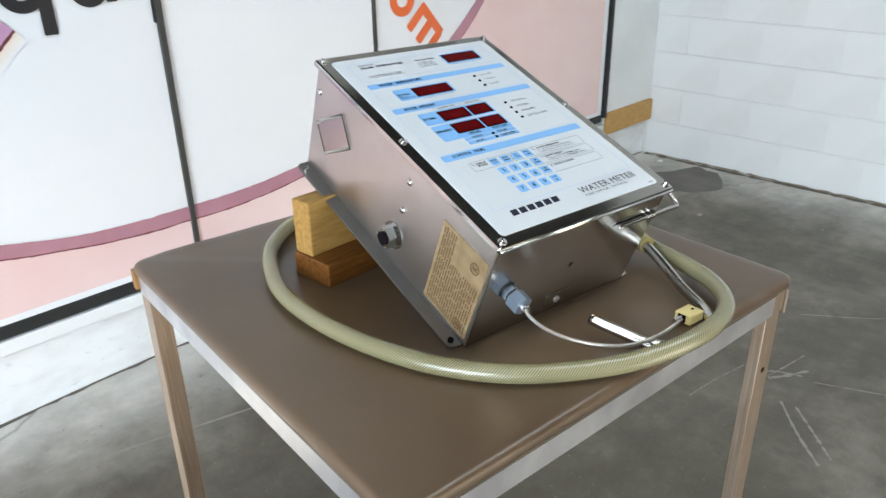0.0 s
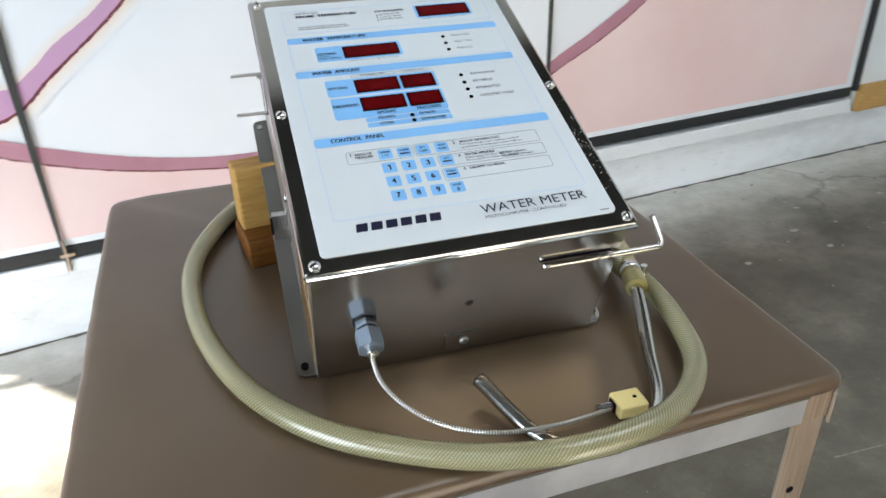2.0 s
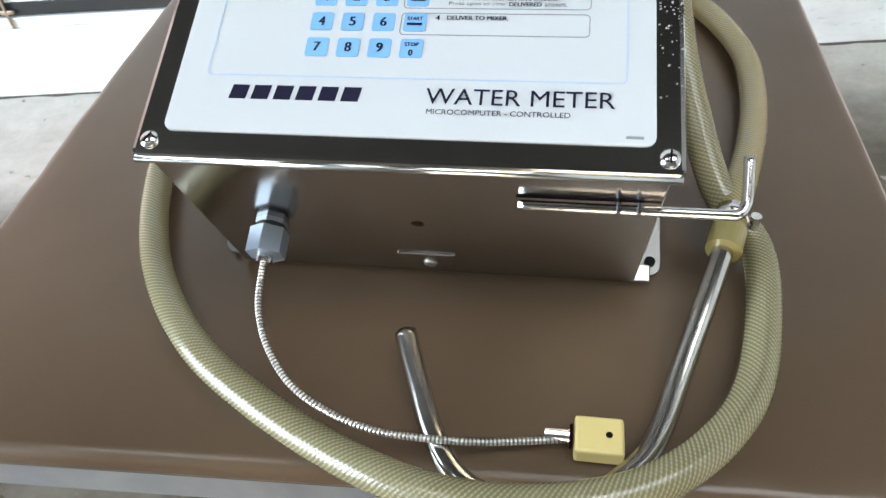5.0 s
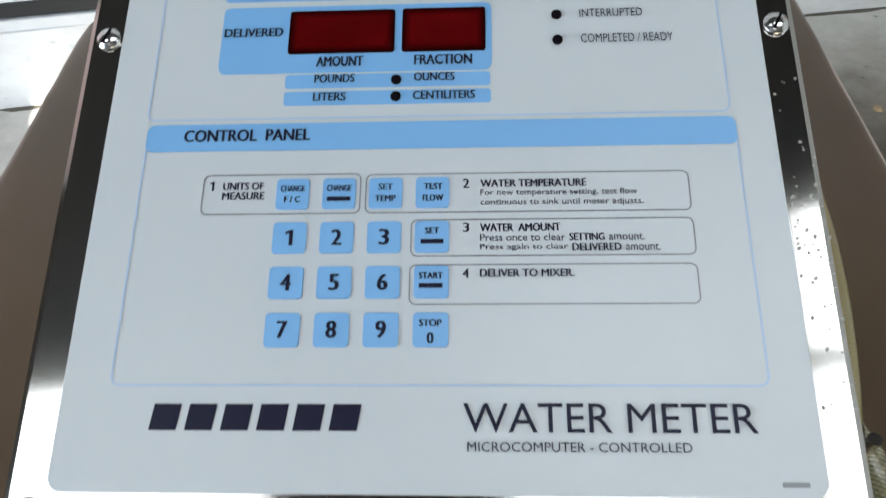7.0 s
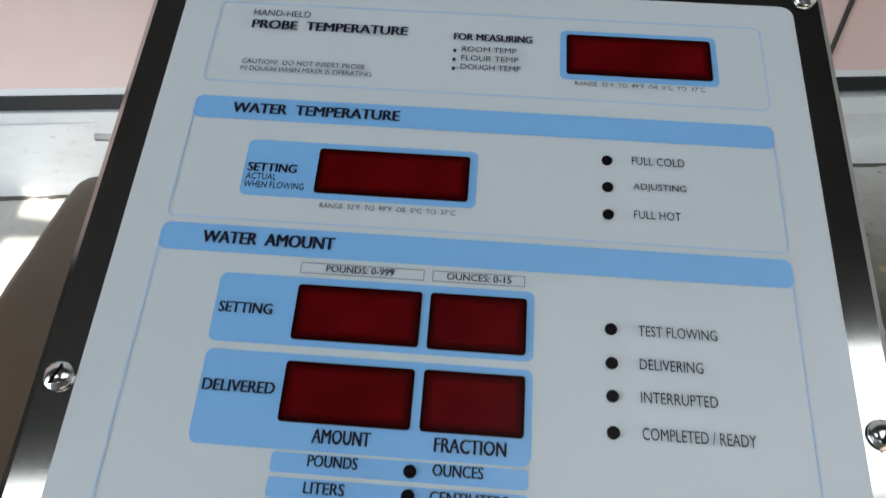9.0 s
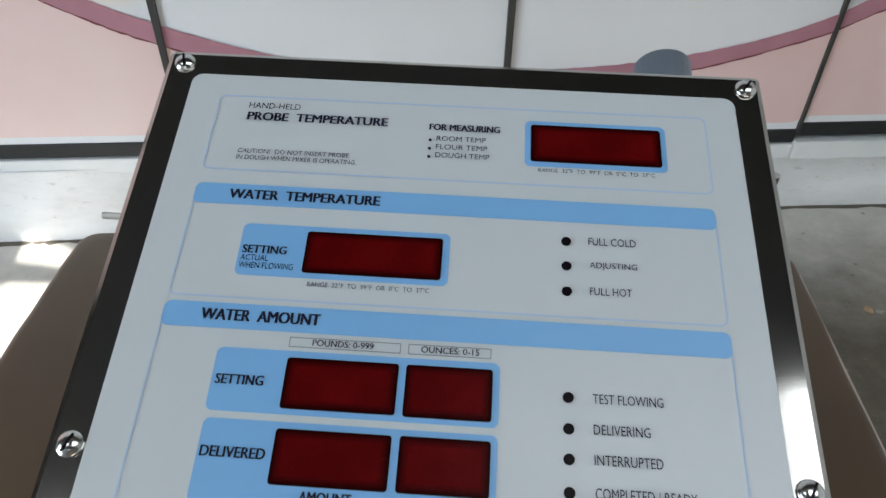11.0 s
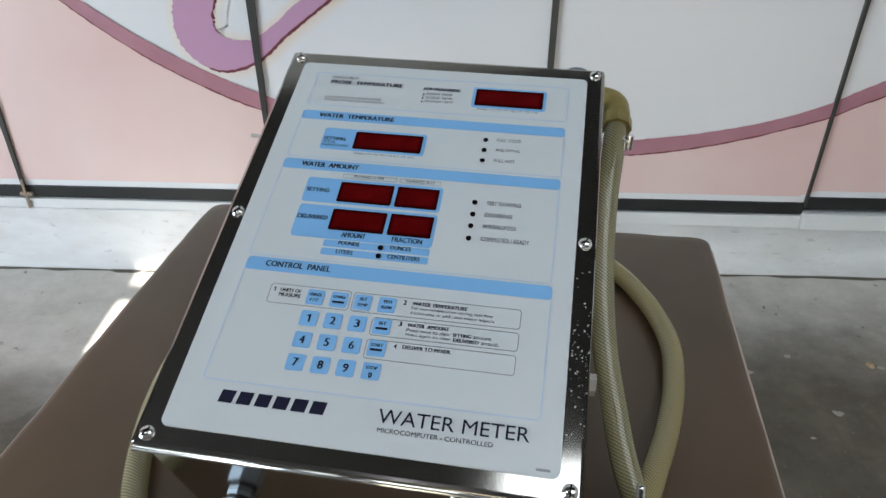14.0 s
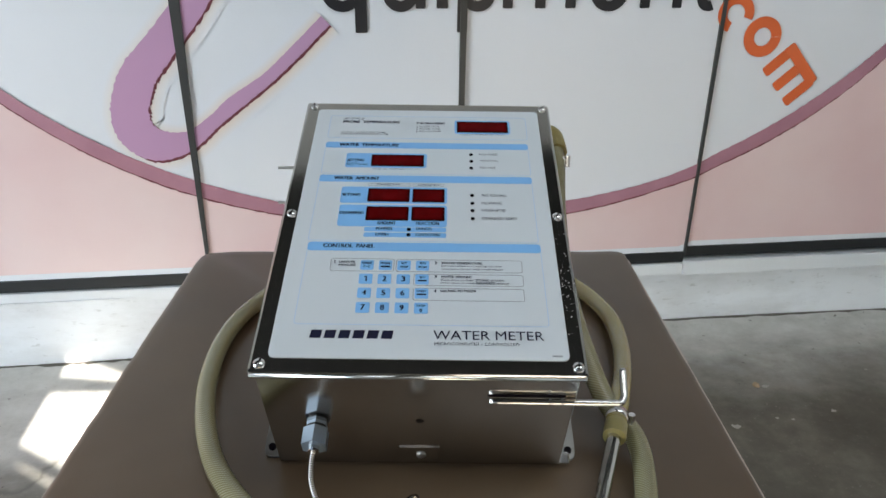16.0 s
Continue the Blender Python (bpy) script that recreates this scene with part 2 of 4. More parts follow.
m.colour(m.ramp(m.noise(14, 6), [(0.3, (0.44, 0.45, 0.49)), (0.7, (0.62, 0.63, 0.66))]))
m.rough(m.noise(22, 5), 0.26, 0.46)
RAIL = m.m
RUBBER = Mat("black_rubber", (0.012, 0.013, 0.014), 0.6).m
m = Mat("rating_label", (0.62, 0.47, 0.24), 0.5)
m.colour(m.ramp(m.noise(50, 5), [(0.35, (0.20, 0.135, 0.068)), (0.7, (0.30, 0.215, 0.12))]))
LABEL = m.m
LABEL_INK = Mat("label_ink", (0.12, 0.07, 0.03), 0.5).m
TUBE_GLOW = Mat("lamp_tube", (0.9, 0.9, 0.9), 0.4, Emission_Color=(0.9, 0.97, 1.0, 1), Emission_Strength=1.0).m
LAMP_HOUSING = Mat("lamp_housing_white", (0.7, 0.7, 0.7), 0.5).m

# ---- mesh helpers ----


def finish(name, bm, material, parent=None, m=None, smooth=False):
    me = bpy.data.meshes.new(name)
    bmesh.ops.recalc_face_normals(bm, faces=bm.faces)
    for face in bm.faces:
        face.smooth = smooth
    bm.to_mesh(me)
    bm.free()
    me.materials.append(material)
    ob = new(name, me)
    if parent:
        ob.parent = parent
    if m is not None:
        ob.matrix_basis = m
    return ob


def part(name, bm, material, parent, label="", smooth=False, m=None):
    ob = finish(name, bm, material, parent, m, smooth)
    return tagged(ob, label) if label else ob


def thing(name, m=None):
    ob = new(name)
    ob.empty_display_size = 0.05
    if m is not None:
        ob.matrix_basis = m
    return ob


def box(x0, x1, y0, y1, z0, z1, bevel=0.0, bm=None, seg=2):
    own = bmesh.new()
    bmesh.ops.create_cube(own, size=1)
    bmesh.ops.transform(own, verts=own.verts, matrix=Matrix.Translation(((x0 + x1) / 2, (y0 + y1) / 2, (z0 + z1) / 2)) @ Matrix.Diagonal((x1 - x0, y1 - y0, z1 - z0, 1)))
    if bevel:
        bmesh.ops.bevel(own, geom=own.edges, offset=bevel, segments=seg, affect="EDGES", profile=0.5)
    return join(bm, own)


def join(bm, own):
    if bm is None:
        return own
    me = bpy.data.meshes.new("temp")
    own.to_mesh(me)
    own.free()
    bm.from_mesh(me)
    bpy.data.meshes.remove(me)
    return bm


def rounded(x0, x1, y0, y1, r, n=5):
    """The corners of a rounded rectangle, anticlockwise."""
    out = []
    for cx, cy, a in ((x1 - r, y0 + r, -90), (x1 - r, y1 - r, 0), (x0 + r, y1 - r, 90), (x0 + r, y0 + r, 180)):
        for k in range(n + 1):
            w = radians(a + 90 * k / n)
            out.append((cx + r * math.cos(w), cy + r * math.sin(w)))
    return out


def slab(outline, z0, z1, bevel=0.0, bm=None):
    own = bmesh.new()
    face = own.faces.new([own.verts.new((x, y, z1)) for x, y in outline])
    if z1 > z0:
        made = bmesh.ops.extrude_face_region(own, geom=[face])
        low = [v for v in made["geom"] if isinstance(v, bmesh.types.BMVert)]
        for v in low:
            v.co.z = z0
    if bevel:
        top = [e for e in own.edges if all(abs(v.co.z - z1) < 1e-7 for v in e.verts)]
        bmesh.ops.bevel(own, geom=top, offset=bevel, segments=2, affect="EDGES", profile=0.5)
    return join(bm, own)


def ring(x0, x1, y0, y1, r, w, z0, z1):
    """A thin rounded frame."""
    bm = bmesh.new()
    outer, inner = rounded(x0, x1, y0, y1, r), rounded(x0 + w, x1 - w, y0 + w, y1 - w, max(r - w, 1e-4))
    rows = [[bm.verts.new((x, y, z)) for x, y in line] for line, z in ((outer, z0), (outer, z1), (inner, z1), (inner, z0))]
    n = len(outer)
    for a in range(3):
        for k in range(n):
            bm.faces.new((rows[a][k], rows[a][(k + 1) % n], rows[a + 1][(k + 1) % n], rows[a + 1][k]))
    return bm


def rod(a, b, r, n=16, r2=None, bm=None, caps=True):
    a, b = Vector(a), Vector(b)
    own = bmesh.new()
    bmesh.ops.create_cone(own, cap_ends=caps, segments=n, radius1=r, radius2=r if r2 is None else r2, depth=(b - a).length)
    bmesh.ops.transform(own, verts=own.verts, matrix=Matrix.Translation((a + b) / 2) @ (b - a).to_track_quat("Z", "Y").to_matrix().to_4x4())
    return join(bm, own)


def smooth_path(points, steps=10, closed=False):
    """A Catmull-Rom curve through the points."""
    p = [Vector(q) for q in points]
    p = [p[0] * 2 - p[1], *p, p[-1] * 2 - p[-2]]
    out = []
    for i in range(1, len(p) - 2):
        for k in range(steps):
            t = k / steps
            out.append(0.5 * (2 * p[i] + (p[i + 1] - p[i - 1]) * t + (2 * p[i - 1] - 5 * p[i] + 4 * p[i + 1] - p[i + 2]) * t * t + (3 * p[i] - p[i - 1] - 3 * p[i + 1] + p[i + 2]) * t ** 3))
    return [*out, p[-2]]


def pipe(path, r, n=14, caps=True):
    """A tube along a path with a UV map in metres: along, round."""
    bm = bmesh.new()
    uvl = bm.loops.layers.uv.new("UVMap")
    up, rows, far = Vector((0.13, 0.27, 0.95)), [], [0.0]
    for i, p in enumerate(path):
        way = (path[min(i + 1, len(path) - 1)] - path[max(i - 1, 0)]).normalized()
        side = way.cross(up).normalized()
        up = side.cross(way).normalized()
        rows.append([bm.verts.new(p + r * (math.cos(w) * side + math.sin(w) * up)) for w in (2 * math.pi * k / n for k in range(n))])
        if i:
            far.append(far[-1] + (p - path[i - 1]).length)
    for i in range(len(rows) - 1):
        for k in range(n):
            f = bm.faces.new((rows[i][k], rows[i][(k + 1) % n], rows[i + 1][(k + 1) % n], rows[i + 1][k]))
            for loop, (u, w) in zip(f.loops, ((far[i], k), (far[i], k + 1), (far[i + 1], k + 1), (far[i + 1], k))):
                loop[uvl].uv = (u, w / n * 2 * math.pi * r)
    if caps:
        bm.faces.new(rows[0]), bm.faces.new(rows[-1])
    return bm


def lettering(text, x0, x1, y0, y1, z, bold=0.0):
    """Flat letters that fill the given rectangle."""
    data = bpy.data.curves.new("lettering", "FONT")
    data.body, data.resolution_u = text, 3
    ob = bpy.data.objects.new("lettering", data)
    scene.collection.objects.link(ob)
    me = bpy.data.meshes.new_from_object(ob.evaluated_get(bpy.context.evaluated_depsgraph_get()))
    bpy.data.objects.remove(ob)
    bpy.data.curves.remove(data)
    bm = bmesh.new()
    bm.from_mesh(me)
    bpy.data.meshes.remove(me)
    xs, ys = [v.co.x for v in bm.verts], [v.co.y for v in bm.verts]
    d = bold * 1.6 * (y1 - y0)
    for v in bm.verts:
        v.co = ((v.co.x - min(xs)) / (max(xs) - min(xs)) * (x1 - x0 - 2 * d) + x0 + d, (v.co.y - min(ys)) / (max(ys) - min(ys)) * (y1 - y0) + y0, z)
    if d:
        made = bmesh.ops.duplicate(bm, geom=bm.verts[:] + bm.edges[:] + bm.faces[:])["geom"]
        old = set(bm.verts) - set(made)
        for v in bm.verts:
            v.co.x += -d if v in old else d
            v.co.z += 0.00003 if v in old else 0
    return bm


def band(points, widths, y, halo=0.0, jag=0.0, steps=8):
    """A flat stroke on the mural: points (x, z); UV y runs from its middle to its edges."""
    path = smooth_path([(x, w, z) for (x, z), w in zip(points, widths)], steps)
    bm = bmesh.new()
    uvl = bm.loops.layers.uv.new("UVMap")
    rows = []
    for i, p in enumerate(path):
        q = path[min(i + 1, len(path) - 1)] - path[max(i - 1, 0)]
        side = Vector((-q.z, 0, q.x)).normalized()
        w = p.y / 2 + halo
        c = Vector((p.x, y, p.z))
        j = [1 + jag * (random.random() - 0.5) for _ in range(2)]
        rows.append([bm.verts.new(c + side * w * j[0]), bm.verts.new(c), bm.verts.new(c - side * w * j[1])])
    for i in range(len(rows) - 1):
        for k in range(2):
            f = bm.faces.new((rows[i][k], rows[i][k + 1], rows[i + 1][k + 1], rows[i + 1][k]))
            for loop, w in zip(f.loops, (1 - k, k, k, 1 - k)):
                loop[uvl].uv = (0, w)
    return bm


# ---- the room ----


def structure(name, bm, material, label, category):
    return tagged(finish(name, bm, material), label, category, kind="structure")


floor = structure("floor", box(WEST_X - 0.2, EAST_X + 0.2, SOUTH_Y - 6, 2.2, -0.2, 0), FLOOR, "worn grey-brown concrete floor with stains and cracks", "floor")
structure("ceiling", box(WEST_X - 0.2, EAST_X + 0.2, SOUTH_Y - 0.2, 2.2, TOP, TOP + 0.2), CEIL, "dark grey workshop ceiling high overhead", "ceiling")
structure("wall_north", box(WEST_X - 0.2, EAST_X + 0.2, 1.845, 2.05, 0, TOP), WALL_WHITE, "white painted wall behind the printed mural", "wall")
wall_east = structure("wall_east", box(EAST_X + 0.006, EAST_X + 0.2, SOUTH_Y - 0.2, 1.845, 0, TOP), WALL_WHITE, "white painted concrete block wall", "wall")
# unseen west wall, added with a wide opening for the fill lamp
bm = box(WEST_X - 0.2, WEST_X, SOUTH_Y, -2.6, 0, TOP)
box(WEST_X - 0.2, WEST_X, 0.0, 1.845, 0, TOP, bm=bm)
box(WEST_X - 0.2, WEST_X, -2.6, 0.0, 3.1, TOP, bm=bm)
structure("wall_west", bm, ROOM_WALL, "unseen workshop wall, added with a wide opening for the fill lamp", "wall")
# unseen south wall, added with high panes cut to shape the sun patches
TAN = math.tan(radians(38))
WX0, WXM, WX1 = -0.92, -0.56, -0.40
# floor lines of the panes' lower and upper edges, at the two jambs
PANES = [((1.235, 0.935), (1.255, 1.003)), ((1.314, 1.026), (1.585, 1.560)), ((1.672, 1.580), (1.80, 1.592))]
NARROW = [((0.935, 0.80), (1.003, 0.89)), ((1.026, 0.92), (1.560, 1.375))]
# second stack of openings, added for sun bounce onto the left wall
FX0, FX1 = -3.5, -2.2
bm = box(WEST_X - 0.2, FX0, SOUTH_Y - 0.02, SOUTH_Y, 0, TOP)
box(FX1, WX0, SOUTH_Y - 0.02, SOUTH_Y, 0, TOP, bm=bm)
box(WX1, 0.0, SOUTH_Y - 0.02, SOUTH_Y, 0, TOP, bm=bm)
# low opening added so bounced sun brightens the meter's front
box(1.6, EAST_X + 0.2, SOUTH_Y - 0.02, SOUTH_Y, 0, TOP, bm=bm)
box(0.0, 1.6, SOUTH_Y - 0.02, SOUTH_Y, 1.2, TOP, bm=bm)
for x0, x1, panes in ((FX0, FX1, PANES), (WX0, WXM, PANES), (WXM, WX1, NARROW)):
    edges = [(0, 0), *[tuple((f - SOUTH_Y) * TAN for f in e) for p in panes for e in p], (TOP, TOP)]
    mid = (x0 + x1) / 2
    for (a0, a1), (b0, b1) in zip(edges[::2], edges[1::2]):
        own = box(x0, x1, SOUTH_Y - 0.02, SOUTH_Y, 0, 1)
        for v in own.verts:
            v.co.z = ((b0 if v.co.x < mid else b1) if v.co.z > 0.5 else (a0 if v.co.x < mid else a1))
        join(bm, own)
structure("wall_south", bm, ROOM_WALL, "unseen workshop wall, added with openings cut to shape the sunlight", "wall")

# plinth under the mural, running slightly out of line with it
FOOT_LINE = ((-4.0, 1.745), (-0.8, 1.752), (0.1, 1.800), (1.5, 1.822), (EAST_X, 1.790))


def foot_y(x):
    for (a, ya), (b, yb) in zip(FOOT_LINE, FOOT_LINE[1:]):
        if x <= b:
            return ya + (yb - ya) * (x - a) / (b - a)
    return FOOT_LINE[-1][1]


own = bmesh.new()
rows = [[own.verts.new(c) for c in ((x, y, 0), (x, y - 0.004, 0.245), (x, 1.844, 0.245), (x, 1.844, 0))] for x, y in FOOT_LINE]
for a, b in zip(rows, rows[1:]):
    for k in range(4):
        own.faces.new((a[k], a[(k + 1) % 4], b[(k + 1) % 4], b[k]))
own.faces.new(rows[0]), own.faces.new(rows[-1])
structure("wall_plinth", own, PLINTH, "white painted scuffed plinth under the mural", "wall")

# ceiling lamps
def ceiling_lamp(x, y):
    ob = thing("ceiling_lamp", pose(x, y, TOP))
    part("frame", ring(-0.61, 0.61, -0.31, 0.31, 0.004, 0.02, -0.06, -0.0), LAMP_HOUSING, ob)
    part("diffuser", box(-0.588, 0.588, -0.288, 0.288, -0.05, -0.03), TUBE_GLOW, ob, "glowing white lamp diffuser")
    return tagged(ob, "wide ceiling lamp with a glowing diffuser, switched on", "lamp", "ceiling lamps")


for x, y in ((0.75, -0.38), (2.05, -0.38), (0.75, -1.05), (2.05, -1.05), (-1.5, -0.72)):
    ceiling_lamp(x, y)

# printed mural of tall panels along the north wall
SEAMS = [-3.8, -2.1, -1.245, -0.400, 0.468, 1.327, 2.995]
for k, (a, b) in enumerate(zip(SEAMS, SEAMS[1:])):
    low = 0.341 if a > 1.3 else 0.320
    ob = structure(f"mural_panel_{k + 1}", box(a + 0.003, b - 0.003, WALL_Y, 1.845, low, 2.9, 0.002), MURAL, "tall white wall panel printed with part of a mural", "wall panel")
    part("bottom_strip", box(a + 0.001, b - 0.001, WALL_Y - 0.006, 1.84, low - 0.039, low + 0.003, 0.003), RUBBER, ob, "black rubber strip")
    dz = 0.0 if a < 1.3 else 0.012
    part("sill", box(a, b - 0.002, WALL_Y - (0.012 if a < 1.3 else 0.02), 1.845, 0.230, 0.277 + dz, 0.004), SILL_WHITE, ob, "white painted sill")
    if 0 < k:
        lo, hi = {1.327: (0.004, 0.007), 0.468: (0.008, 0.011)}.get(a, (0.004, 0.02))
        bm = box(-1, 1, WALL_Y - 0.012, WALL_Y, low - 0.03, 2.9)
        for vert in bm.verts:
            vert.co.x = a + (1 if vert.co.x > 0 else -1) * (lo if vert.co.z < 1 else hi * 2 - lo)
        part("joint_strip", bm, SEAM, ob, "grey aluminium joint strip")
        if a < 0:
            bolt = rod((a + 0.006, WALL_Y - 0.018, low - 0.075), (a + 0.006, WALL_Y - 0.018, low + 0.03), 0.0045, 10)
            box(a - 0.012, a + 0.03, WALL_Y - 0.021, WALL_Y - 0.012, low - 0.028, low - 0.016, 0.002, bolt)
            part("drop_bolt", bolt, LEG_STEEL, ob, "small steel drop bolt")
# dark end trim and the pier beside it
structure("trim_1", box(2.998, 3.022, WALL_Y - 0.02, 1.845, 0.325, 2.9, 0.003), RUBBER, "dark vertical end trim of the mural", "trim")
structure("pier_1", box(3.024, EAST_X + 0.006, WALL_Y - 0.0, 1.846, 0.246, TOP), BLOCK_WHITE, "white painted pier in the corner", "wall")
plank = thing("wood_plank", pose(3.27, WALL_Y - 0.015, 0.285))
part("board", box(-0.24, 0.25, -0.014, 0.014, -0.062, 0.062, 0.003), PLANK, plank)
tagged(plank, "short raw wooden plank fixed to the white corner", "plank")

# the printed picture
CX, CZ, RA, RB = 0.445, 1.782, 1.82, 1.28
mural = thing("mural_print", pose(0, 0, 0))
tagged(mural, "pink, purple and white printed mural with large lettering blocks", "mural")


def oval(dx):
    """Height of the border's middle line over the floor."""
    return CZ - RB * math.sqrt(max(1 - (dx / RA) ** 2, 0.0)) - 0.014 * math.sin(math.pi * min(abs(dx) / 1.5, 1.0))


bm = bmesh.new()
cols = [-3.7 + 0.05 * k for k in range(134)]
rows = []
for x in cols:
    z = oval(x - CX) if abs(x - CX) < RA * 0.999 else 2.9
    low = 0.366 if x > 1.34 else 0.345
    rows.append((bm.verts.new((x, WALL_Y - 0.0015, low)), bm.verts.new((x, WALL_Y - 0.0015, max(min(z, 2.9), low + 0.002)))))
for (a, b), (c, d) in zip(rows, rows[1:]):
    bm.faces.new((a, c, d, b))
part("pink_field", bm, PINK, mural, "soft pink printed field")
arc = [(CX + RA * math.sin(radians(w)), oval(RA * math.sin(radians(w))) + (0.006 if RA * math.sin(radians(w)) + CX > 1.327 else -0.004)) for w in range(-84, 85, 4)]
wide = [0.038 + 0.012 * abs(math.sin(0.35 * k)) for k in range(len(arc))]
part("dark_edge", band([(x, z - 0.005) for x, z in arc], [w + 0.001 for w in wide], WALL_Y - 0.003, 0.0, 0.14), EDGE_RED, mural, "thin dark red edge")
part("purple_border", band(arc, wide, WALL_Y - 0.0045, 0.0, 0.10), PURPLE, mural, "dusky purple border line")
SW = [(-0.10, 1.62), (-0.22, 1.40), (-0.355, 1.215), (-0.477, 1.070), (-0.537, 1.000), (-0.575, 0.900), (-0.566, 0.825), (-0.509, 0.783), (-0.413, 0.793), (-0.328, 0.853), (-0.255, 0.913), (-0.153, 0.985), (-0.060, 1.067), (0.040, 1.163)]
SWW = [0.05, 0.07, 0.088, 0.096, 0.106, 0.114, 0.118, 0.108, 0.064, 0.042, 0.047, 0.037, 0.037, 0.036]
part("swoosh_halo", band([(x + 0.006, z - 0.006) for x, z in SW], SWW, WALL_Y - 0.0025, 0.035), PEACH, mural, "pale peach halo")
part("swoosh_edge", band([(x + 0.006, z - 0.006) for x, z in SW], SWW, WALL_Y - 0.0036, 0.0, 0.16, 14), EDGE_RED, mural, "thin dark red edge")
part("swoosh", band(SW, SWW, WALL_Y - 0.005, 0.0, 0.10, 14), LILAC, mural, "lilac brush stroke")


def on_wall(outline, depth=0.004):
    bm = slab(outline, 0, 0.001)
    bmesh.ops.transform(bm, verts=bm.verts, matrix=Matrix.Translation((-0.014, WALL_Y - depth, -0.009)) @ Matrix.Rotation(radians(90), 4, "X"))
    return bm


def arc_ring(cx, cz, r0, r1, a0, a1):
    n = 28
    out = [(cx + r1 * math.cos(radians(a0 + (a1 - a0) * k / n)), cz + r1 * math.sin(radians(a0 + (a1 - a0) * k / n))) for k in range(n + 1)]
    return [*out, *[(cx + r0 * math.cos(radians(a0 + (a1 - a0) * k / n)), cz + r0 * math.sin(radians(a0 + (a1 - a0) * k / n))) for k in range(n, -1, -1)]]


# black wordmark as plain bars and bows
for x0, x1, z0 in ((0.145, 0.182, 1.134), (0.332, 0.363, 1.206), (0.397, 0.432, 1.206), (0.462, 0.494, 1.134), (0.605, 0.637, 1.206), (0.708, 0.742, 1.206), (0.806, 0.840, 1.206),
                   (1.052, 1.085, 1.206), (1.160, 1.192, 1.206), (1.243, 1.275, 1.225)):
    part("wordmark_bar", on_wall(rounded(x0, x1, z0, 1.40, 0.004), 0.0052), MURAL_BLACK, mural)
for cx, w, a1 in ((0.108, 0.064, 359), (0.286, 0.056, 359), (0.526, 0.056, 359), (0.949, 0.064, 359), (1.284, 0.041, 300)):
    part("wordmark_bow", on_wall(arc_ring(cx, 1.196 + w, w - 0.033, w, 180, a1), 0.0044), MURAL_BLACK, mural)

# orange mark: rings and bars that run down at a slant
part("orange_mark", on_wall(arc_ring(1.385, 1.188, 0.030, 0.062, -20, 250)), ORANGE, mural, "orange printed mark")
part("orange_mark", on_wall(arc_ring(1.492, 1.113, 0.030, 0.066, 0, 359)), ORANGE, mural, "orange printed mark")
turn = Matrix.Translation((1.604, WALL_Y - 0.0045, 0.976)) @ Matrix.Rotation(radians(48), 4, "Y")
for x0, x1, z0, z1 in ((-0.088, -0.052, -0.065, 0.065), (-0.018, 0.018, -0.065, 0.05), (0.052, 0.088, -0.065, 0.05), (-0.088, 0.08, 0.03, 0.068)):
    bm = slab(rounded(x0, x1, z0, z1, 0.008), 0, 0.001)
    bmesh.ops.transform(bm, verts=bm.verts, matrix=Matrix.Translation((0, -0.0012 if z1 > 0.06 and x1 > 0 else 0.0, 0)) @ turn @ Matrix.Rotation(radians(90), 4, "X"))
    part("orange_mark", bm, ORANGE, mural)

# floor stain and scuffs
def blob(cx, cy, rx, ry, n=40, wob=0.25, seed=1):
    rnd = random.Random(seed)
    ph = [rnd.random() * 6 for _ in range(4)]
    return [(cx + rx * (1 + wob * (0.5 * math.sin(2 * w + ph[0]) + 0.35 * math.sin(5 * w + ph[1]) + 0.2 * math.sin(11 * w + ph[2]))) * math.cos(w),
             cy + ry * (1 + wob * (0.5 * math.sin(3 * w + ph[3]) + 0.35 * math.sin(4 * w + ph[0]) + 0.2 * math.sin(9 * w + ph[1]))) * math.sin(w)) for w in (2 * math.pi * k / n for k in range(n))]


tagged(finish("floor_stain", slab(blob(3.235, 1.30, 0.215, 0.185), 0.0005, 0.0008), STAIN), "dark damp stain on the concrete floor", "stain", kind="structure")

def streak(points, w, seed):
    """A thin wavering mark on the floor."""
    rnd = random.Random(seed)
    path = smooth_path([(x, y, 0.0006) for x, y in points], 14)
    bm = bmesh.new()
    rows = []
    for i, p in enumerate(path):
        q = path[min(i + 1, len(path) - 1)] - path[max(i - 1, 0)]
        side = Vector((-q.y, q.x, 0)).normalized() * w * rnd.uniform(0.15, 1.0) / 2
        rows.append((bm.verts.new(p + side), bm.verts.new(p - side)))
    for (a, b), (c, d) in zip(rows, rows[1:]):
        bm.faces.new((a, b, d, c))
    return bm


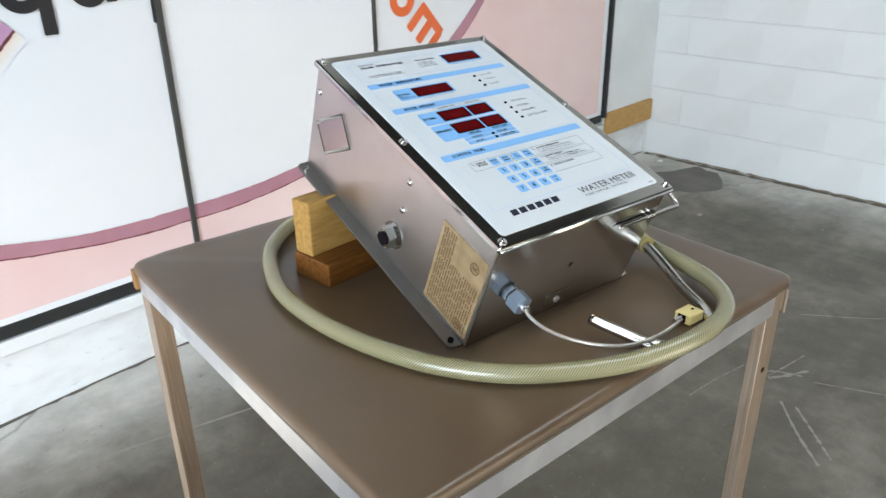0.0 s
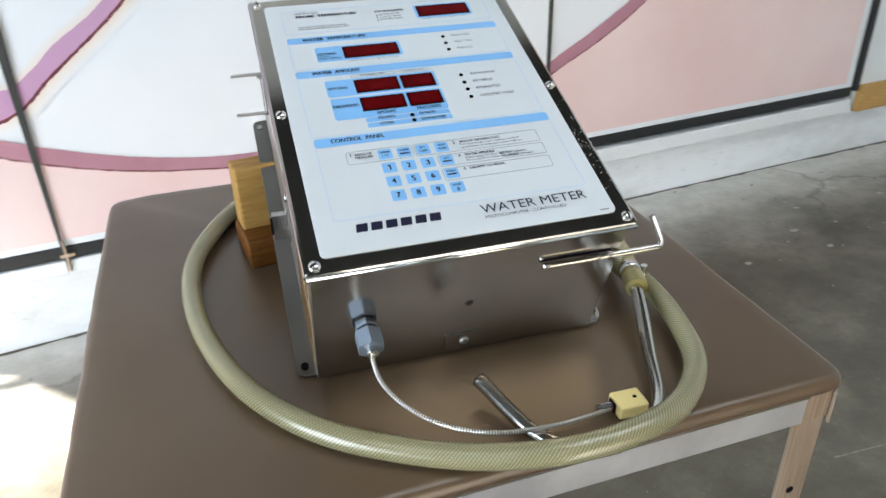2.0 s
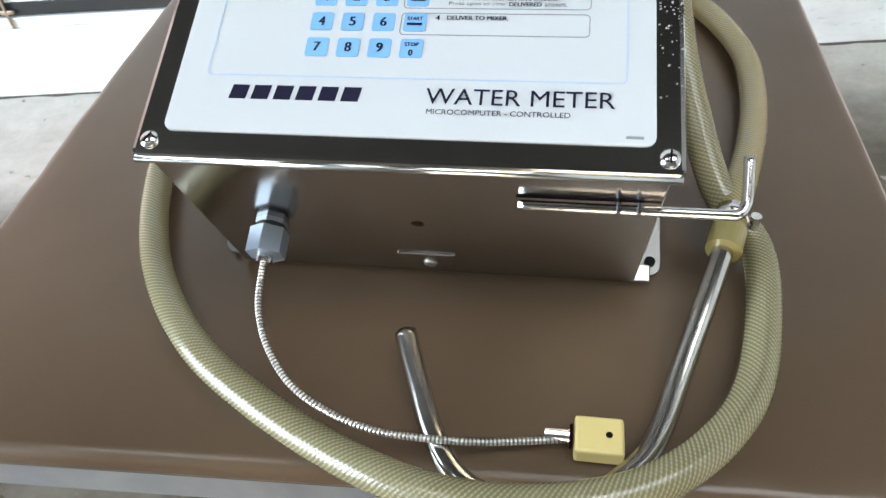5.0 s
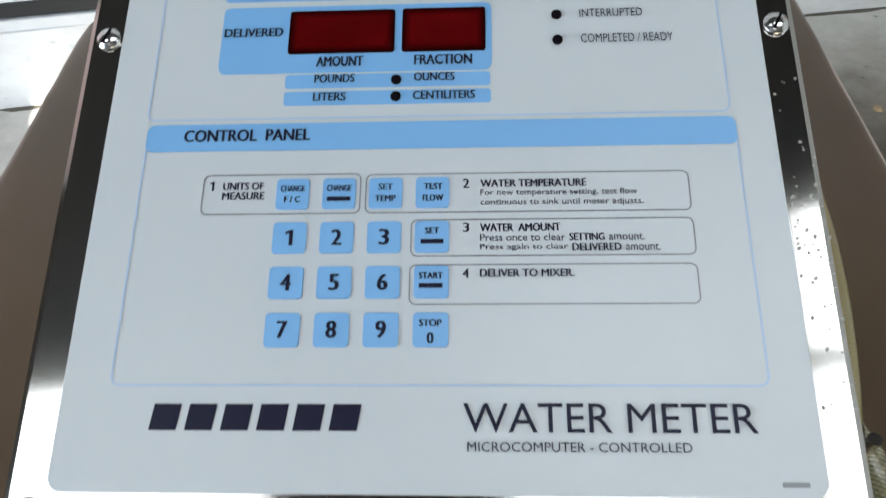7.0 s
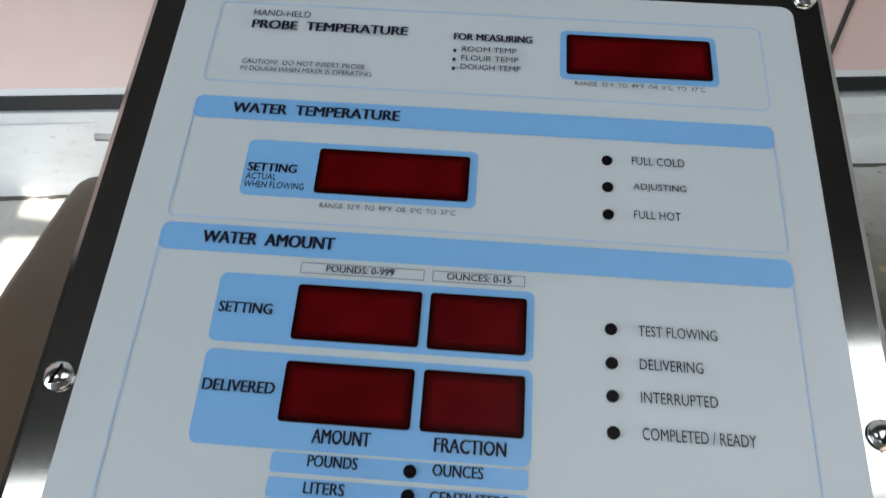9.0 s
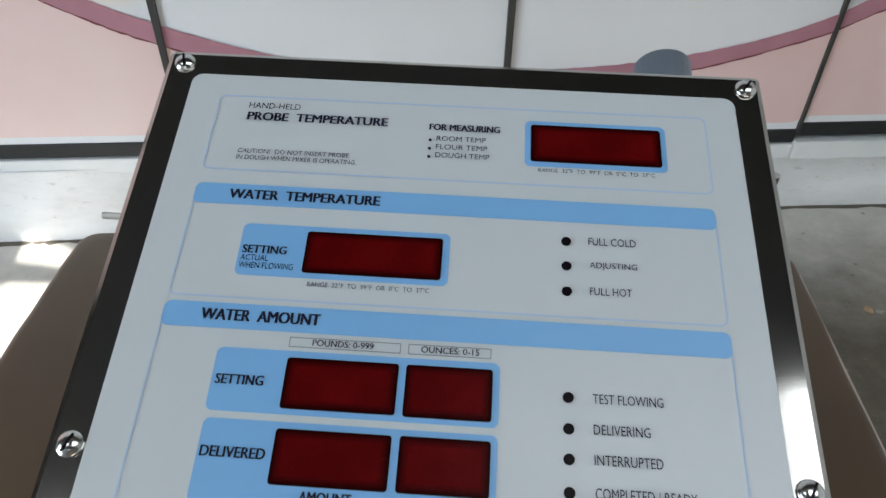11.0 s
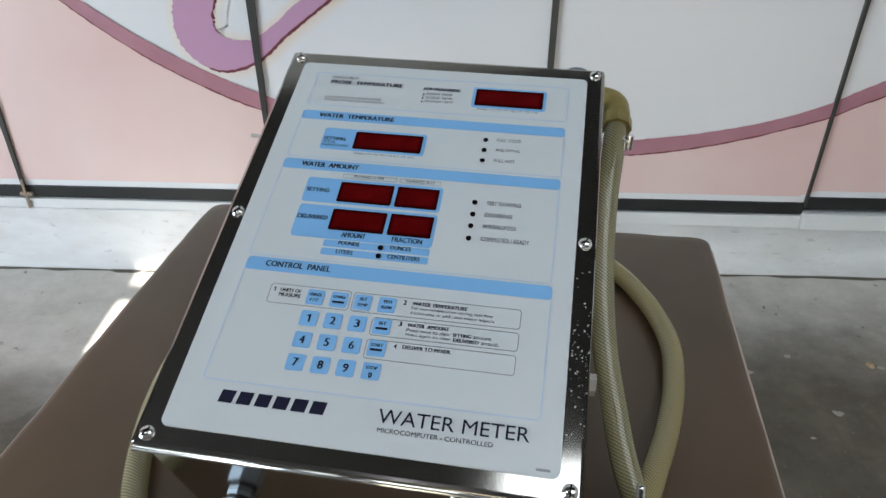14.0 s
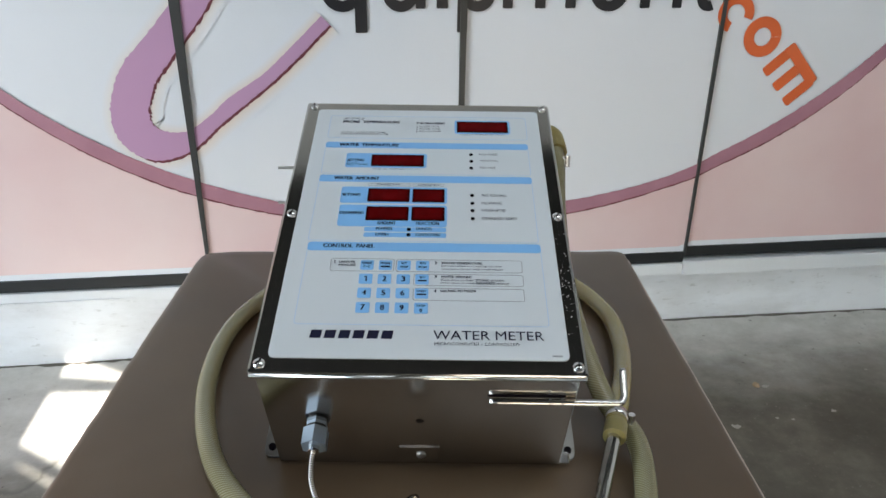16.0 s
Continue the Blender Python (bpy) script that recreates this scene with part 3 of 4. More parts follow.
for k, (pts, w) in enumerate((([(1.50, 0.09), (1.37, -0.013), (1.274, -0.105)], 0.012), ([(1.502, 0.044), (1.403, -0.049), (1.321, -0.123)], 0.012), ([(1.60, 0.17), (1.65, 0.134), (1.73, 0.09)], 0.02),
                              ([(1.674, 0.054), (1.749, -0.121), (1.80, -0.25)], 0.007), ([(-0.7, 1.56), (-0.35, 1.47), (0.0, 1.375), (0.35, 1.28), (0.75, 1.18)], 0.013),
                              ([(2.1, 0.25), (2.254, 0.036), (2.4, -0.1)], 0.008), ([(1.60, 0.23), (1.655, 0.165), (1.685, 0.09)], 0.012), ([(1.56, 0.195), (1.66, 0.165), (1.82, 0.135)], 0.008),
                              ([(1.331, 0.314), (1.48, 0.292), (1.62, 0.262)], 0.006), ([(1.90, 0.62), (2.05, 0.50), (2.12, 0.36)], 0.009))):
    tagged(finish("floor_scuff", streak(pts, w, k), SCUFF), "pale scrape mark on the concrete floor", "scuff", kind="structure")
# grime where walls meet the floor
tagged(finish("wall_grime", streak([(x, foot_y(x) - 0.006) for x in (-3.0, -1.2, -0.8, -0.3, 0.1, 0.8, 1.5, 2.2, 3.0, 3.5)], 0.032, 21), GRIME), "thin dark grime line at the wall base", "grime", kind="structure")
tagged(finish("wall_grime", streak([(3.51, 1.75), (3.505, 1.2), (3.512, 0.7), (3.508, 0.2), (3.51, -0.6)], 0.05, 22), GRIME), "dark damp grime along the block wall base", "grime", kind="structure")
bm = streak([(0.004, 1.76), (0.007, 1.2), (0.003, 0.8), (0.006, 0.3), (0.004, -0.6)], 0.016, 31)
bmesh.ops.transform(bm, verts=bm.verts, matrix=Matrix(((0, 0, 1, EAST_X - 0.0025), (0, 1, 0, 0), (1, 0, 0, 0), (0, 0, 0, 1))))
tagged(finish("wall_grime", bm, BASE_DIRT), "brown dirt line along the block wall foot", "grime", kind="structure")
rnd = random.Random(17)
bm = bmesh.new()
for k in range(46):
    r = rnd.choice((0.003, 0.004, 0.005, 0.007, 0.010))
    slab(blob(rnd.uniform(0.9, 3.2), rnd.triangular(0.5, 1.78, 1.6), r * 1.6, r, 12, 0.5, k), 0.0006, 0.0016, bm=bm)
tagged(finish("paint_chips", bm, CHIP), "pale paint chips stuck to the concrete floor", "paint chips", kind="stuff")
rnd = random.Random(8)
bm = bmesh.new()
for k in range(60):
    own = bmesh.new()
    bmesh.ops.create_icosphere(own, subdivisions=1, radius=rnd.choice((0.002, 0.003, 0.004, 0.006)))
    for vert in own.verts:
        vert.co *= rnd.uniform(0.6, 1.2)
    bmesh.ops.transform(own, verts=own.verts, matrix=pose(rnd.uniform(0.7, 3.2), rnd.uniform(0.4, 1.8), 0.002, 0, 0, rnd.uniform(0, 360)))
    join(bm, own)
tagged(finish("floor_crumbs", bm, SCUFF), "pale crumbs scattered on the concrete floor", "crumbs", kind="stuff")
bm = bmesh.new()
bmesh.ops.create_icosphere(bm, subdivisions=2, radius=0.016)
for vert in bm.verts:
    vert.co *= 0.75 + 0.4 * noise.noise(vert.co * 90)
    vert.co.z = max(vert.co.z * 0.6, -0.006)
tagged(finish("pebble", bm, PEBBLE, m=pose(1.449, 1.344, 0.006)), "small tan stone lying on the floor", "stone")

scrap = slab(blob(0, 0, 0.020, 0.014, 18, 0.3, 9), 0, 0.004, 0.001)
tagged(finish("plastic_scrap", scrap, SILL_WHITE, m=pose(3.42, 1.594, 0.0005)), "small white plastic scrap lying on the floor", "scrap")

# ---- the table ----
TZ, SX_T, SY_T = 0.905, 0.388, 0.377
table = thing("work_table", pose(0.165, 0.247, 0, 0, 0, -6.3))
# the back edge runs in a little towards one corner
BACK = {-1: 0.370, 1: 0.377}
FRONT = {-1: -0.389, 1: -0.378}


def rounded_plan(inset, r, n=8):
    """The table's outline, inset, with rounded corners, anticlockwise."""
    quad = [Vector((-SX_T + inset, FRONT[-1] + inset)), Vector((SX_T - inset, FRONT[1] + inset)), Vector((SX_T - inset, BACK[1] - inset)), Vector((-SX_T + inset, BACK[-1] - inset))]
    out = []
    for k, c in enumerate(quad):
        a = c + (quad[k - 1] - c).normalized() * r
        b = c + (quad[(k + 1) % 4] - c).normalized() * r
        for i in range(n + 1):
            t = i / n
            out.append(a * (1 - t) ** 2 + c * (2 * t * (1 - t)) + b * t * t)
    return out


def along(points, step):
    """The closed outline, cut into short stretches."""
    out = []
    for a, b in zip(points, points[1:] + points[:1]):
        n = max(1, round((b - a).length / step))
        out += [a.lerp(b, k / n) for k in range(n)]
    return out


# padded top: flat in the middle, rolled over the edge and pulled under
plan = along(rounded_plan(0.0, 0.020), 0.012)
ROLL = ((0.75, 0.0), (0.030, 0.0), (0.012, -0.0003), (0.007, -0.0012), (0.003, -0.0035), (0.0008, -0.0075), (0.0, -0.0130), (0.0012, -0.0180), (0.006, -0.0205))
bm = bmesh.new()
rows = []
for k, (inset, dz) in enumerate(ROLL):
    row = []
    for p in plan:
        q = p * (1 - inset) if inset > 0.5 else p - p.normalized() * inset
        wave = noise.noise(Vector((p.x, p.y, 0.3)) * 8) + 0.7 * noise.noise(Vector((p.x, p.y, 0.7)) * 24)
        pull = 0.0013 * wave if 1 < k else 0.0
        droop = -0.004 * max(0.0, 1 - (p - Vector((-SX_T, BACK[-1]))).length / 0.06) * max(0.0, 1 - inset / 0.03)
        row.append(bm.verts.new((q.x + p.normalized().x * pull, q.y + p.normalized().y * pull, TZ + dz + pull * 0.8 + droop)))
    rows.append(row)
bm.faces.new(rows[0])
for a, b in zip(rows, rows[1:]):
    for k in range(len(plan)):
        bm.faces.new((a[k], a[(k + 1) % len(plan)], b[(k + 1) % len(plan)], b[k]))
bm.faces.new(rows[-1])
part("vinyl_top", bm, VINYL, table, "padded brown vinyl tabletop with rolled edges", True)
# thin pale strip along the top's right edge
part("edge_piping", rod((SX_T - 0.0005, -SY_T + 0.04, TZ - 0.009), (SX_T - 0.0005, BACK[1] - 0.03, TZ - 0.009), 0.0026, 8), EDGE_STRIP, table, "pale line along the edge")


def bar_between(a, b, thick, z0, z1):
    """A flat rail standing on edge from a to b in plan."""
    a, b = Vector(a), Vector(b)
    bm = box(0, (b - a).length, -thick / 2, thick / 2, z0, z1, 0.001)
    bmesh.ops.transform(bm, verts=bm.verts, matrix=Matrix.Translation((a.x, a.y, 0)) @ Matrix.Rotation(math.atan2(b.y - a.y, b.x - a.x), 4, "Z"))
    return bm


IN = 0.007
FOOT = {(s, u): (s * (SX_T - IN), FRONT[s] + IN if u < 0 else BACK[s] - IN) for s in (-1, 1) for u in (-1, 1)}
for (s, u), (s2, u2), trim in (((-1, -1), (1, -1), 0.036), ((1, -1), (1, 1), 0.006), ((1, 1), (-1, 1), 0.006), ((-1, 1), (-1, -1), 0.006)):
    a, b = Vector(FOOT[s, u]), Vector(FOOT[s2, u2])
    way = (b - a).normalized()
    a, b = a + way * 0.006, b - way * trim
    rail = part("apron", bar_between(a, b, 0.003, TZ - 0.060, TZ - 0.018), RAIL, table, "pale zinc edge rail")
    # thin dark strip along the rail, just under the vinyl
    part("lip", bar_between(a + Vector((way.y, -way.x)) * 0.002, b + Vector((way.y, -way.x)) * 0.002, 0.004, TZ - 0.0235, TZ - 0.0205), GRIME, rail, "dark strip under the vinyl")
# browner steel stands in for the dark reflection at this rail end
part("rail_end", bar_between(Vector(FOOT[1, -1]) - Vector((0.040, -0.001)), Vector(FOOT[1, -1]) - Vector((0.001, -0.001)), 0.003, TZ - 0.060, TZ - 0.020), LEG_STEEL, table, "rail end with its dark reflection put into the colour")
part("rail_hole", rod((FOOT[1, -1][0] - 0.050, -SY_T + 0.0052, TZ - 0.032), (FOOT[1, -1][0] - 0.050, -SY_T + 0.012, TZ - 0.032), 0.0036, 12), LENS, table)
for (s, u), (cx, cy) in FOOT.items():
    bm = box(min(cx, cx - s * 0.040), max(cx, cx - s * 0.040), min(cy, cy - u * 0.004) - u * 0.004, max(cy, cy - u * 0.004) - u * 0.004, 0.006, TZ - 0.026, 0.0012)
    box(min(cx, cx - s * 0.004), max(cx, cx - s * 0.004), min(cy - u * 0.008, cy - u * 0.040), max(cy - u * 0.008, cy - u * 0.040), 0, TZ - 0.026, 0.0012, bm)
    leg = part("leg", bm, LEG_STEEL, table, "angle steel leg")
    part("foot", box(min(cx + s * 0.003, cx - s * 0.046), max(cx + s * 0.003, cx - s * 0.046), min(cy - u * 0.001, cy - u * 0.050), max(cy - u * 0.001, cy - u * 0.050), 0, 0.055, 0.004), RUBBER, leg, "black rubber foot")
    part("bolt_hole", rod((cx - s * 0.02, cy - u * 0.0035, 0.735), (cx - s * 0.02, cy - u * 0.005, 0.735), 0.005, 12), LENS, leg)
tab = box(-0.006, 0.009, -0.0015, 0.0015, TZ - 0.066, TZ - 0.026, 0.0006)
bmesh.ops.transform(tab, verts=tab.verts, matrix=Matrix.Translation((SX_T - 0.006, -SY_T + 0.006, 0)) @ Matrix.Rotation(radians(45), 4, "Z"))
part("corner_bracket", tab, LEG_STEEL, table, "bent galvanised corner bracket")
fold = box(-SX_T - 0.001, -SX_T + 0.012, BACK[-1] - 0.016, BACK[-1] - 0.001, TZ - 0.052, TZ - 0.016, 0.002)
part("corner_fold", fold, FOLD, table, "raw amber-brown vinyl corner fold, its lit-through tone put in the colour")
tagged(table, "square steel table with padded brown vinyl top", "table")

# ---- wood blocks under the meter ----
lower = thing("wood_block", pose(0.092, 0.371, TZ, 0, 0, 1.5))
part("block", box(-0.108, 0.108, -0.042, 0.042, 0, 0.038, 0.003), WOOD_DARK, lower)
tagged(lower, "dark-stained wooden block lying flat on the table", "wood block", "wood blocks")
upper = thing("wood_block", pose(0.088, 0.391, TZ + 0.038, 0, 0, 1.5))
part("block", box(-0.101, 0.101, -0.0205, 0.0205, 0, 0.0885, 0.003), WOOD, upper)
tagged(upper, "pale pine block standing on edge on a darker block", "wood block", "wood blocks")

# ---- the water meter ----
ORIGIN = pose(0.1491, -0.0202, 1.0776, 21.5, 0, -7.6)
meter = thing("water_meter", ORIGIN)
tagged(meter, "stainless steel water meter box propped on wood blocks", "water meter")
LX0, LX1, LY0, LY1, DEEP = -0.162, 0.163, -0.0098, 0.427, 0.182
body = part("body", box(-0.1575, 0.1575, -0.005, 0.42, -DEEP, -0.0075, 0.003), SIDE_STEEL, meter, "brushed stainless steel box")
part("front_plate", box(-0.1562, 0.1562, -0.0054, -0.0046, -DEEP + 0.001, -0.0085, 0.0003), STEEL, meter, "smoother brushed steel front")
bm = slab(rounded(LX0, LX1, LY0, LY1, 0.004), -0.0075, 0.0, 0.0034)
lid = part("lid", bm, LID_STEEL, meter, "brushed stainless steel lid")
part("lip", rod((LX0 + 0.002, LY0 - 0.0004, -0.0052), (LX1 - 0.002, LY0 - 0.0004, -0.0052), 0.0024, 12), BRIGHT, lid, "bright folded front lip", True)
bm = slab(rounded(-0.1765, 0.1765, 0.001, 0.421, 0.010), -DEEP - 0.003, -DEEP + 0.0005, 0.0006)
plate = part("mounting_plate", bm, FLANGE_STEEL, meter, "steel back plate with mounting flanges")
for x, y in ((-0.1680, 0.012), (-0.1680, 0.404), (0.1680, 0.012), (0.1680, 0.404)):
    part("plate_bolt", rod((x, y, -DEEP), (x, y, -DEEP + 0.004), 0.0042, 12), LENS if y < 0.1 else BRIGHT, plate)


def lid_screw(x, y):
    bm = rod((x, y, 0), (x, y, 0.0016), 0.0058, 20, 0.0055)
    own = bmesh.new()
    bmesh.ops.create_uvsphere(own, u_segments=20, v_segments=10, radius=0.0052)
    bmesh.ops.delete(own, geom=[v for v in own.verts if v.co.z < 0.0016], context="VERTS")
    bmesh.ops.transform(own, verts=own.verts, matrix=Matrix.Translation((x, y, 0.0010)) @ Matrix.Diagonal((1, 1, 0.5, 1)))
    join(bm, own)
    ob = part("screw", bm, BRIGHT, lid, "domed steel screw", True)
    slot = box(-0.0042, 0.0042, -0.0006, 0.0006, 0, 0.0003)
    bmesh.ops.transform(slot, verts=slot.verts, matrix=pose(x, y, 0.0034, 0, 0, random.uniform(50, 110)))
    part("screw_slot", slot, LENS, lid)
    return ob


for x in (-0.151, 0.1535):
    for y in (0.0, 0.208, 0.417):
        lid_screw(x, y)

# dried splashes along the right edge
rnd = random.Random(3)
bm = bmesh.new()
for k in range(64):
    r = rnd.choice((0.0003, 0.0004, 0.0005, 0.0008))
    own = bmesh.new()
    bmesh.ops.create_icosphere(own, subdivisions=1, radius=r)
    y = rnd.gauss(0.105, 0.03) if k < 56 else rnd.uniform(0.02, 0.26)
    bmesh.ops.transform(own, verts=own.verts, matrix=Matrix.Translation((0.1545 + rnd.uniform(-0.0065, 0.0075), y, 0.0001)) @ Matrix.Rotation(rnd.uniform(0, 3), 4, "Z") @ Matrix.Diagonal((1, rnd.uniform(0.8, 1.8), 0.25, 1)))
    join(bm, own)
tagged(part("splash_residue", bm, GALV, lid, "dried pale splash residue", True), kind="stuff")

# the printed front panel
panel = part("front_panel", slab(rounded(-0.1442, 0.1462, 0.0072, 0.4095, 0.006), 0.0, 0.0012, 0.0003), OVERLAY, meter, "white printed control panel")
Z0 = 0.00135


def printed(name, x0, x1, y0, y1, r, material, label="", z=Z0):
    return part(name, slab(rounded(x0, x1, y0, y1, r), z, z + 0.0001), material, panel, label)


def words(text, x0, x1, y0, y1, bold=0.0, material=None, z=0.0019):
    if text == "1":
        h, w = y1 - y0, (x1 - x0) * 0.52
        bm = slab([(x1 - w, y0), (x1, y0), (x1, y1), (x1 - w * 0.8, y1), (x0 - w * 0.1, y1 - 0.13 * h), (x0 - w * 0.1, y1 - 0.29 * h), (x1 - w, y1 - 0.22 * h)], z, z)
        return part("lettering", bm, material or INK_BLACK, panel)
    return part("lettering", lettering(text, x0, x1, y0, y1, z, bold), material or INK_BLACK, panel)


def outlined(x0, x1, y0, y1, w=0.0007, r=0.004, material=None):
    part("printed_frame", ring(x0, x1, y0, y1, r, w, Z0, Z0 + 0.0001), material or INK_LINE, panel)


outlined(-0.1265, 0.1295, 0.349, 0.3965)
for y0, y1, yb in ((0.2772, 0.3405, 0.3285), (0.1645, 0.2744, 0.2618), (0.0466, 0.1624, 0.1492)):
    outlined(-0.1265, 0.1288, y0, y1)
    printed("heading_band", -0.1265, 0.1288, yb, y1, 0.0035, INK_BLUE, "pale blue heading band", Z0 + 0.00015)
# display surrounds
printed("display_surround", 0.0366, 0.1093, 0.3606, 0.3892, 0.003, INK_BLUE)
printed("display_surround", -0.0994, 0.0016, 0.2894, 0.3182, 0.003, INK_BLUE)
printed("display_surround", -0.0990, 0.0274, 0.2241, 0.2530, 0.003, INK_BLUE)
printed("display_surround", -0.0983, 0.0274, 0.1873, 0.2210, 0.003, INK_BLUE)
for x0, x1, y0, y1 in ((0.0396, 0.1065, 0.3636, 0.3867), (-0.0676, -0.0018, 0.2923, 0.3152), (-0.0669, -0.0171, 0.2267, 0.2498), (-0.0138, 0.0244, 0.2264, 0.2498),
                       (-0.0665, -0.0172, 0.1953, 0.2181), (-0.0138, 0.0246, 0.1953, 0.2183)):
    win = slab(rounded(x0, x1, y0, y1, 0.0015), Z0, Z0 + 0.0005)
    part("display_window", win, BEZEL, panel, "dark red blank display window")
    # nested slabs, each a brighter red, so the window darkens towards its edges
    for k, mat in enumerate(WINDOW_TONES):
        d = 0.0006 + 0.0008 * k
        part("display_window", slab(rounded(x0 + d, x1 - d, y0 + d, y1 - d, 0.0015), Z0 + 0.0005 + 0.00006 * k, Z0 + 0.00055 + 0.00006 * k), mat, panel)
for x0, x1 in ((-0.0675, -0.0171), (-0.0138, 0.0234)):
    outlined(x0, x1, 0.2548, 0.2597, 0.0004, 0.0003, INK_GREY)
printed("unit_band", -0.0665, 0.0265, 0.1796, 0.1866, 0.0015, INK_BLUE)
printed("unit_band", -0.0665, 0.0267, 0.1710, 0.1780, 0.0015, INK_BLUE)
for x, ys in ((0.0572, (0.3176, 0.304, 0.2904, 0.2394, 0.2258, 0.2131, 0.1997)), (-0.0158, (0.1831, 0.1747))):
    for y in ys:
        part("indicator_light", rod((x, y, Z0), (x, y, Z0 + 0.0007), 0.0024, 16), LENS, panel)
# keypad
for c in range(4):
    for r, y in enumerate((0.1285, 0.1086, 0.0888, 0.0688)):
        x = -0.0593 + 0.0198 * c
        bm = slab(rounded(x - 0.0071, x + 0.0071, y - 0.0071, y + 0.0071, 0.0018), Z0, Z0 + 0.0004, 0.0002)
        part("key", bm, INK_BLUE, panel, "pale blue key")
        if r and c < 3:
            half = 0.0015 if 3 * r - 2 + c == 1 else 0.0022
            words(str(3 * r - 2 + c), x - half, x + half, y - 0.0034, y + 0.0036, 0.03)
for text, x, y, w in (("SET", -0.0197, 0.1313, 0.0062), ("TEMP", -0.0197, 0.1260, 0.0088), ("TEST", 0.0004, 0.1313, 0.0080), ("FLOW", 0.0004, 0.1260, 0.0088),
                      ("CHANGE", -0.0593, 0.1310, 0.0105), ("F / C", -0.0593, 0.1260, 0.0070), ("CHANGE", -0.0395, 0.1310, 0.0105), ("SET", 0.0002, 0.1113, 0.0060),
                      ("START", -0.0001, 0.0915, 0.0098), ("STOP", 0.0, 0.0715, 0.0090)):
    words(text, x - w / 2, x + w / 2, y - 0.0014, y + 0.0014, 0.035)
words("0", -0.0014, 0.0014, 0.0632, 0.0676, 0.035)
for x, y, w in ((-0.0395, 0.1260, 0.0100), (0.0002, 0.1065, 0.0094), (-0.0001, 0.0872, 0.0096)):
    printed("text_bar", x - w / 2, x + w / 2, y - 0.0010, y + 0.0010, 0.0003, INK_BLACK, z=0.0019)
for x0, x1, y0, y1 in ((-0.0986, -0.0302, 0.1193, 0.1380), (-0.0284, 0.1068, 0.1193, 0.1375), (-0.0088, 0.1069, 0.0998, 0.1165), (-0.0090, 0.1066, 0.0790, 0.0965)):
    outlined(x0, x1, y0, y1, 0.0006, 0.003, INK_GREY)
PROBE_TEXT = (
    ("HAND-HELD", -0.1108, -0.0832, 0.3875, 0.3910, 0.0), ("PROBE  TEMPERATURE", -0.1106, -0.0355, 0.3797, 0.3850, 0.035),
    ("CAUTION!  DO NOT INSERT PROBE", -0.1113, -0.0536, 0.3585, 0.3612, 0.0), ("IN DOUGH WHEN MIXER IS OPERATING.", -0.1113, -0.0493, 0.3545, 0.3572, 0.0),
    ("FOR MEASURING", -0.0136, 0.0236, 0.3789, 0.3830, 0.035), ("ROOM TEMP", -0.0093, 0.0163, 0.3722, 0.3753, 0.0),
    ("FLOUR TEMP", -0.0093, 0.0173, 0.3669, 0.3700, 0.0), ("DOUGH TEMP", -0.0093, 0.0185, 0.3617, 0.3648, 0.0),
    ("RANGE  32\u00b0F  TO  99\u00b0F  OR  0\u00b0C  TO  37\u00b0C", 0.0436, 0.1022, 0.3560, 0.3585, 0.0), ("RANGE  32\u00b0F  TO  99\u00b0F  OR  0\u00b0C  TO  37\u00b0C", -0.0639, -0.0066, 0.2840, 0.2865, 0.0),
)
TEMPERATURE_TEXT = (
    ("WATER  TEMPERATURE", -0.1104, -0.0345, 0.3307, 0.3362, 0.035), ("SETTING", -0.0977, -0.0762, 0.3003, 0.3047, 0.027),
    ("ACTUAL", -0.0977, -0.0845, 0.2962, 0.2994, 0.0), ("WHEN FLOWING", -0.0979, -0.0719, 0.2920, 0.2953, 0.0),
    ("FULL COLD", 0.0678, 0.0904, 0.3150, 0.3192, 0.0), ("ADJUSTING", 0.0680, 0.0904, 0.3014, 0.3056, 0.0), ("FULL HOT", 0.0679, 0.0873, 0.2880, 0.2920, 0.0),
)
AMOUNT_TEXT = (
    ("WATER  AMOUNT", -0.1102, -0.0549, 0.2645, 0.2702, 0.035), ("SETTING", -0.0971, -0.0756, 0.2348, 0.2393, 0.027), ("DELIVERED", -0.0970, -0.0692, 0.2036, 0.2081, 0.027),
    ("POUNDS: 0-999", -0.0569, -0.0293, 0.2547, 0.2577, 0.012), ("OUNCES: 0-15", -0.0080, 0.0180, 0.2547, 0.2577, 0.012),
    ("TEST FLOWING", 0.0677, 0.0979, 0.2362, 0.2405, 0.0), ("DELIVERING", 0.0677, 0.0916, 0.2229, 0.2272, 0.0), ("INTERRUPTED", 0.0677, 0.0961, 0.2102, 0.2145, 0.0),
    ("COMPLETED / READY", 0.0677, 0.1088, 0.1968, 0.2012, 0.0), ("AMOUNT", -0.0528, -0.0311, 0.1880, 0.1925, 0.027), ("FRACTION", -0.0079, 0.0185, 0.1880, 0.1925, 0.027),
    ("POUNDS", -0.0530, -0.0347, 0.1811, 0.1852, 0.022), ("OUNCES", -0.0078, 0.0106, 0.1811, 0.1852, 0.022), ("LITERS", -0.0531, -0.0383, 0.1727, 0.1768, 0.022),
    ("CENTILITERS", -0.0081, 0.0197, 0.1727, 0.1768, 0.022), ("CONTROL  PANEL", -0.1096, -0.0535, 0.1535, 0.1592, 0.027),
)
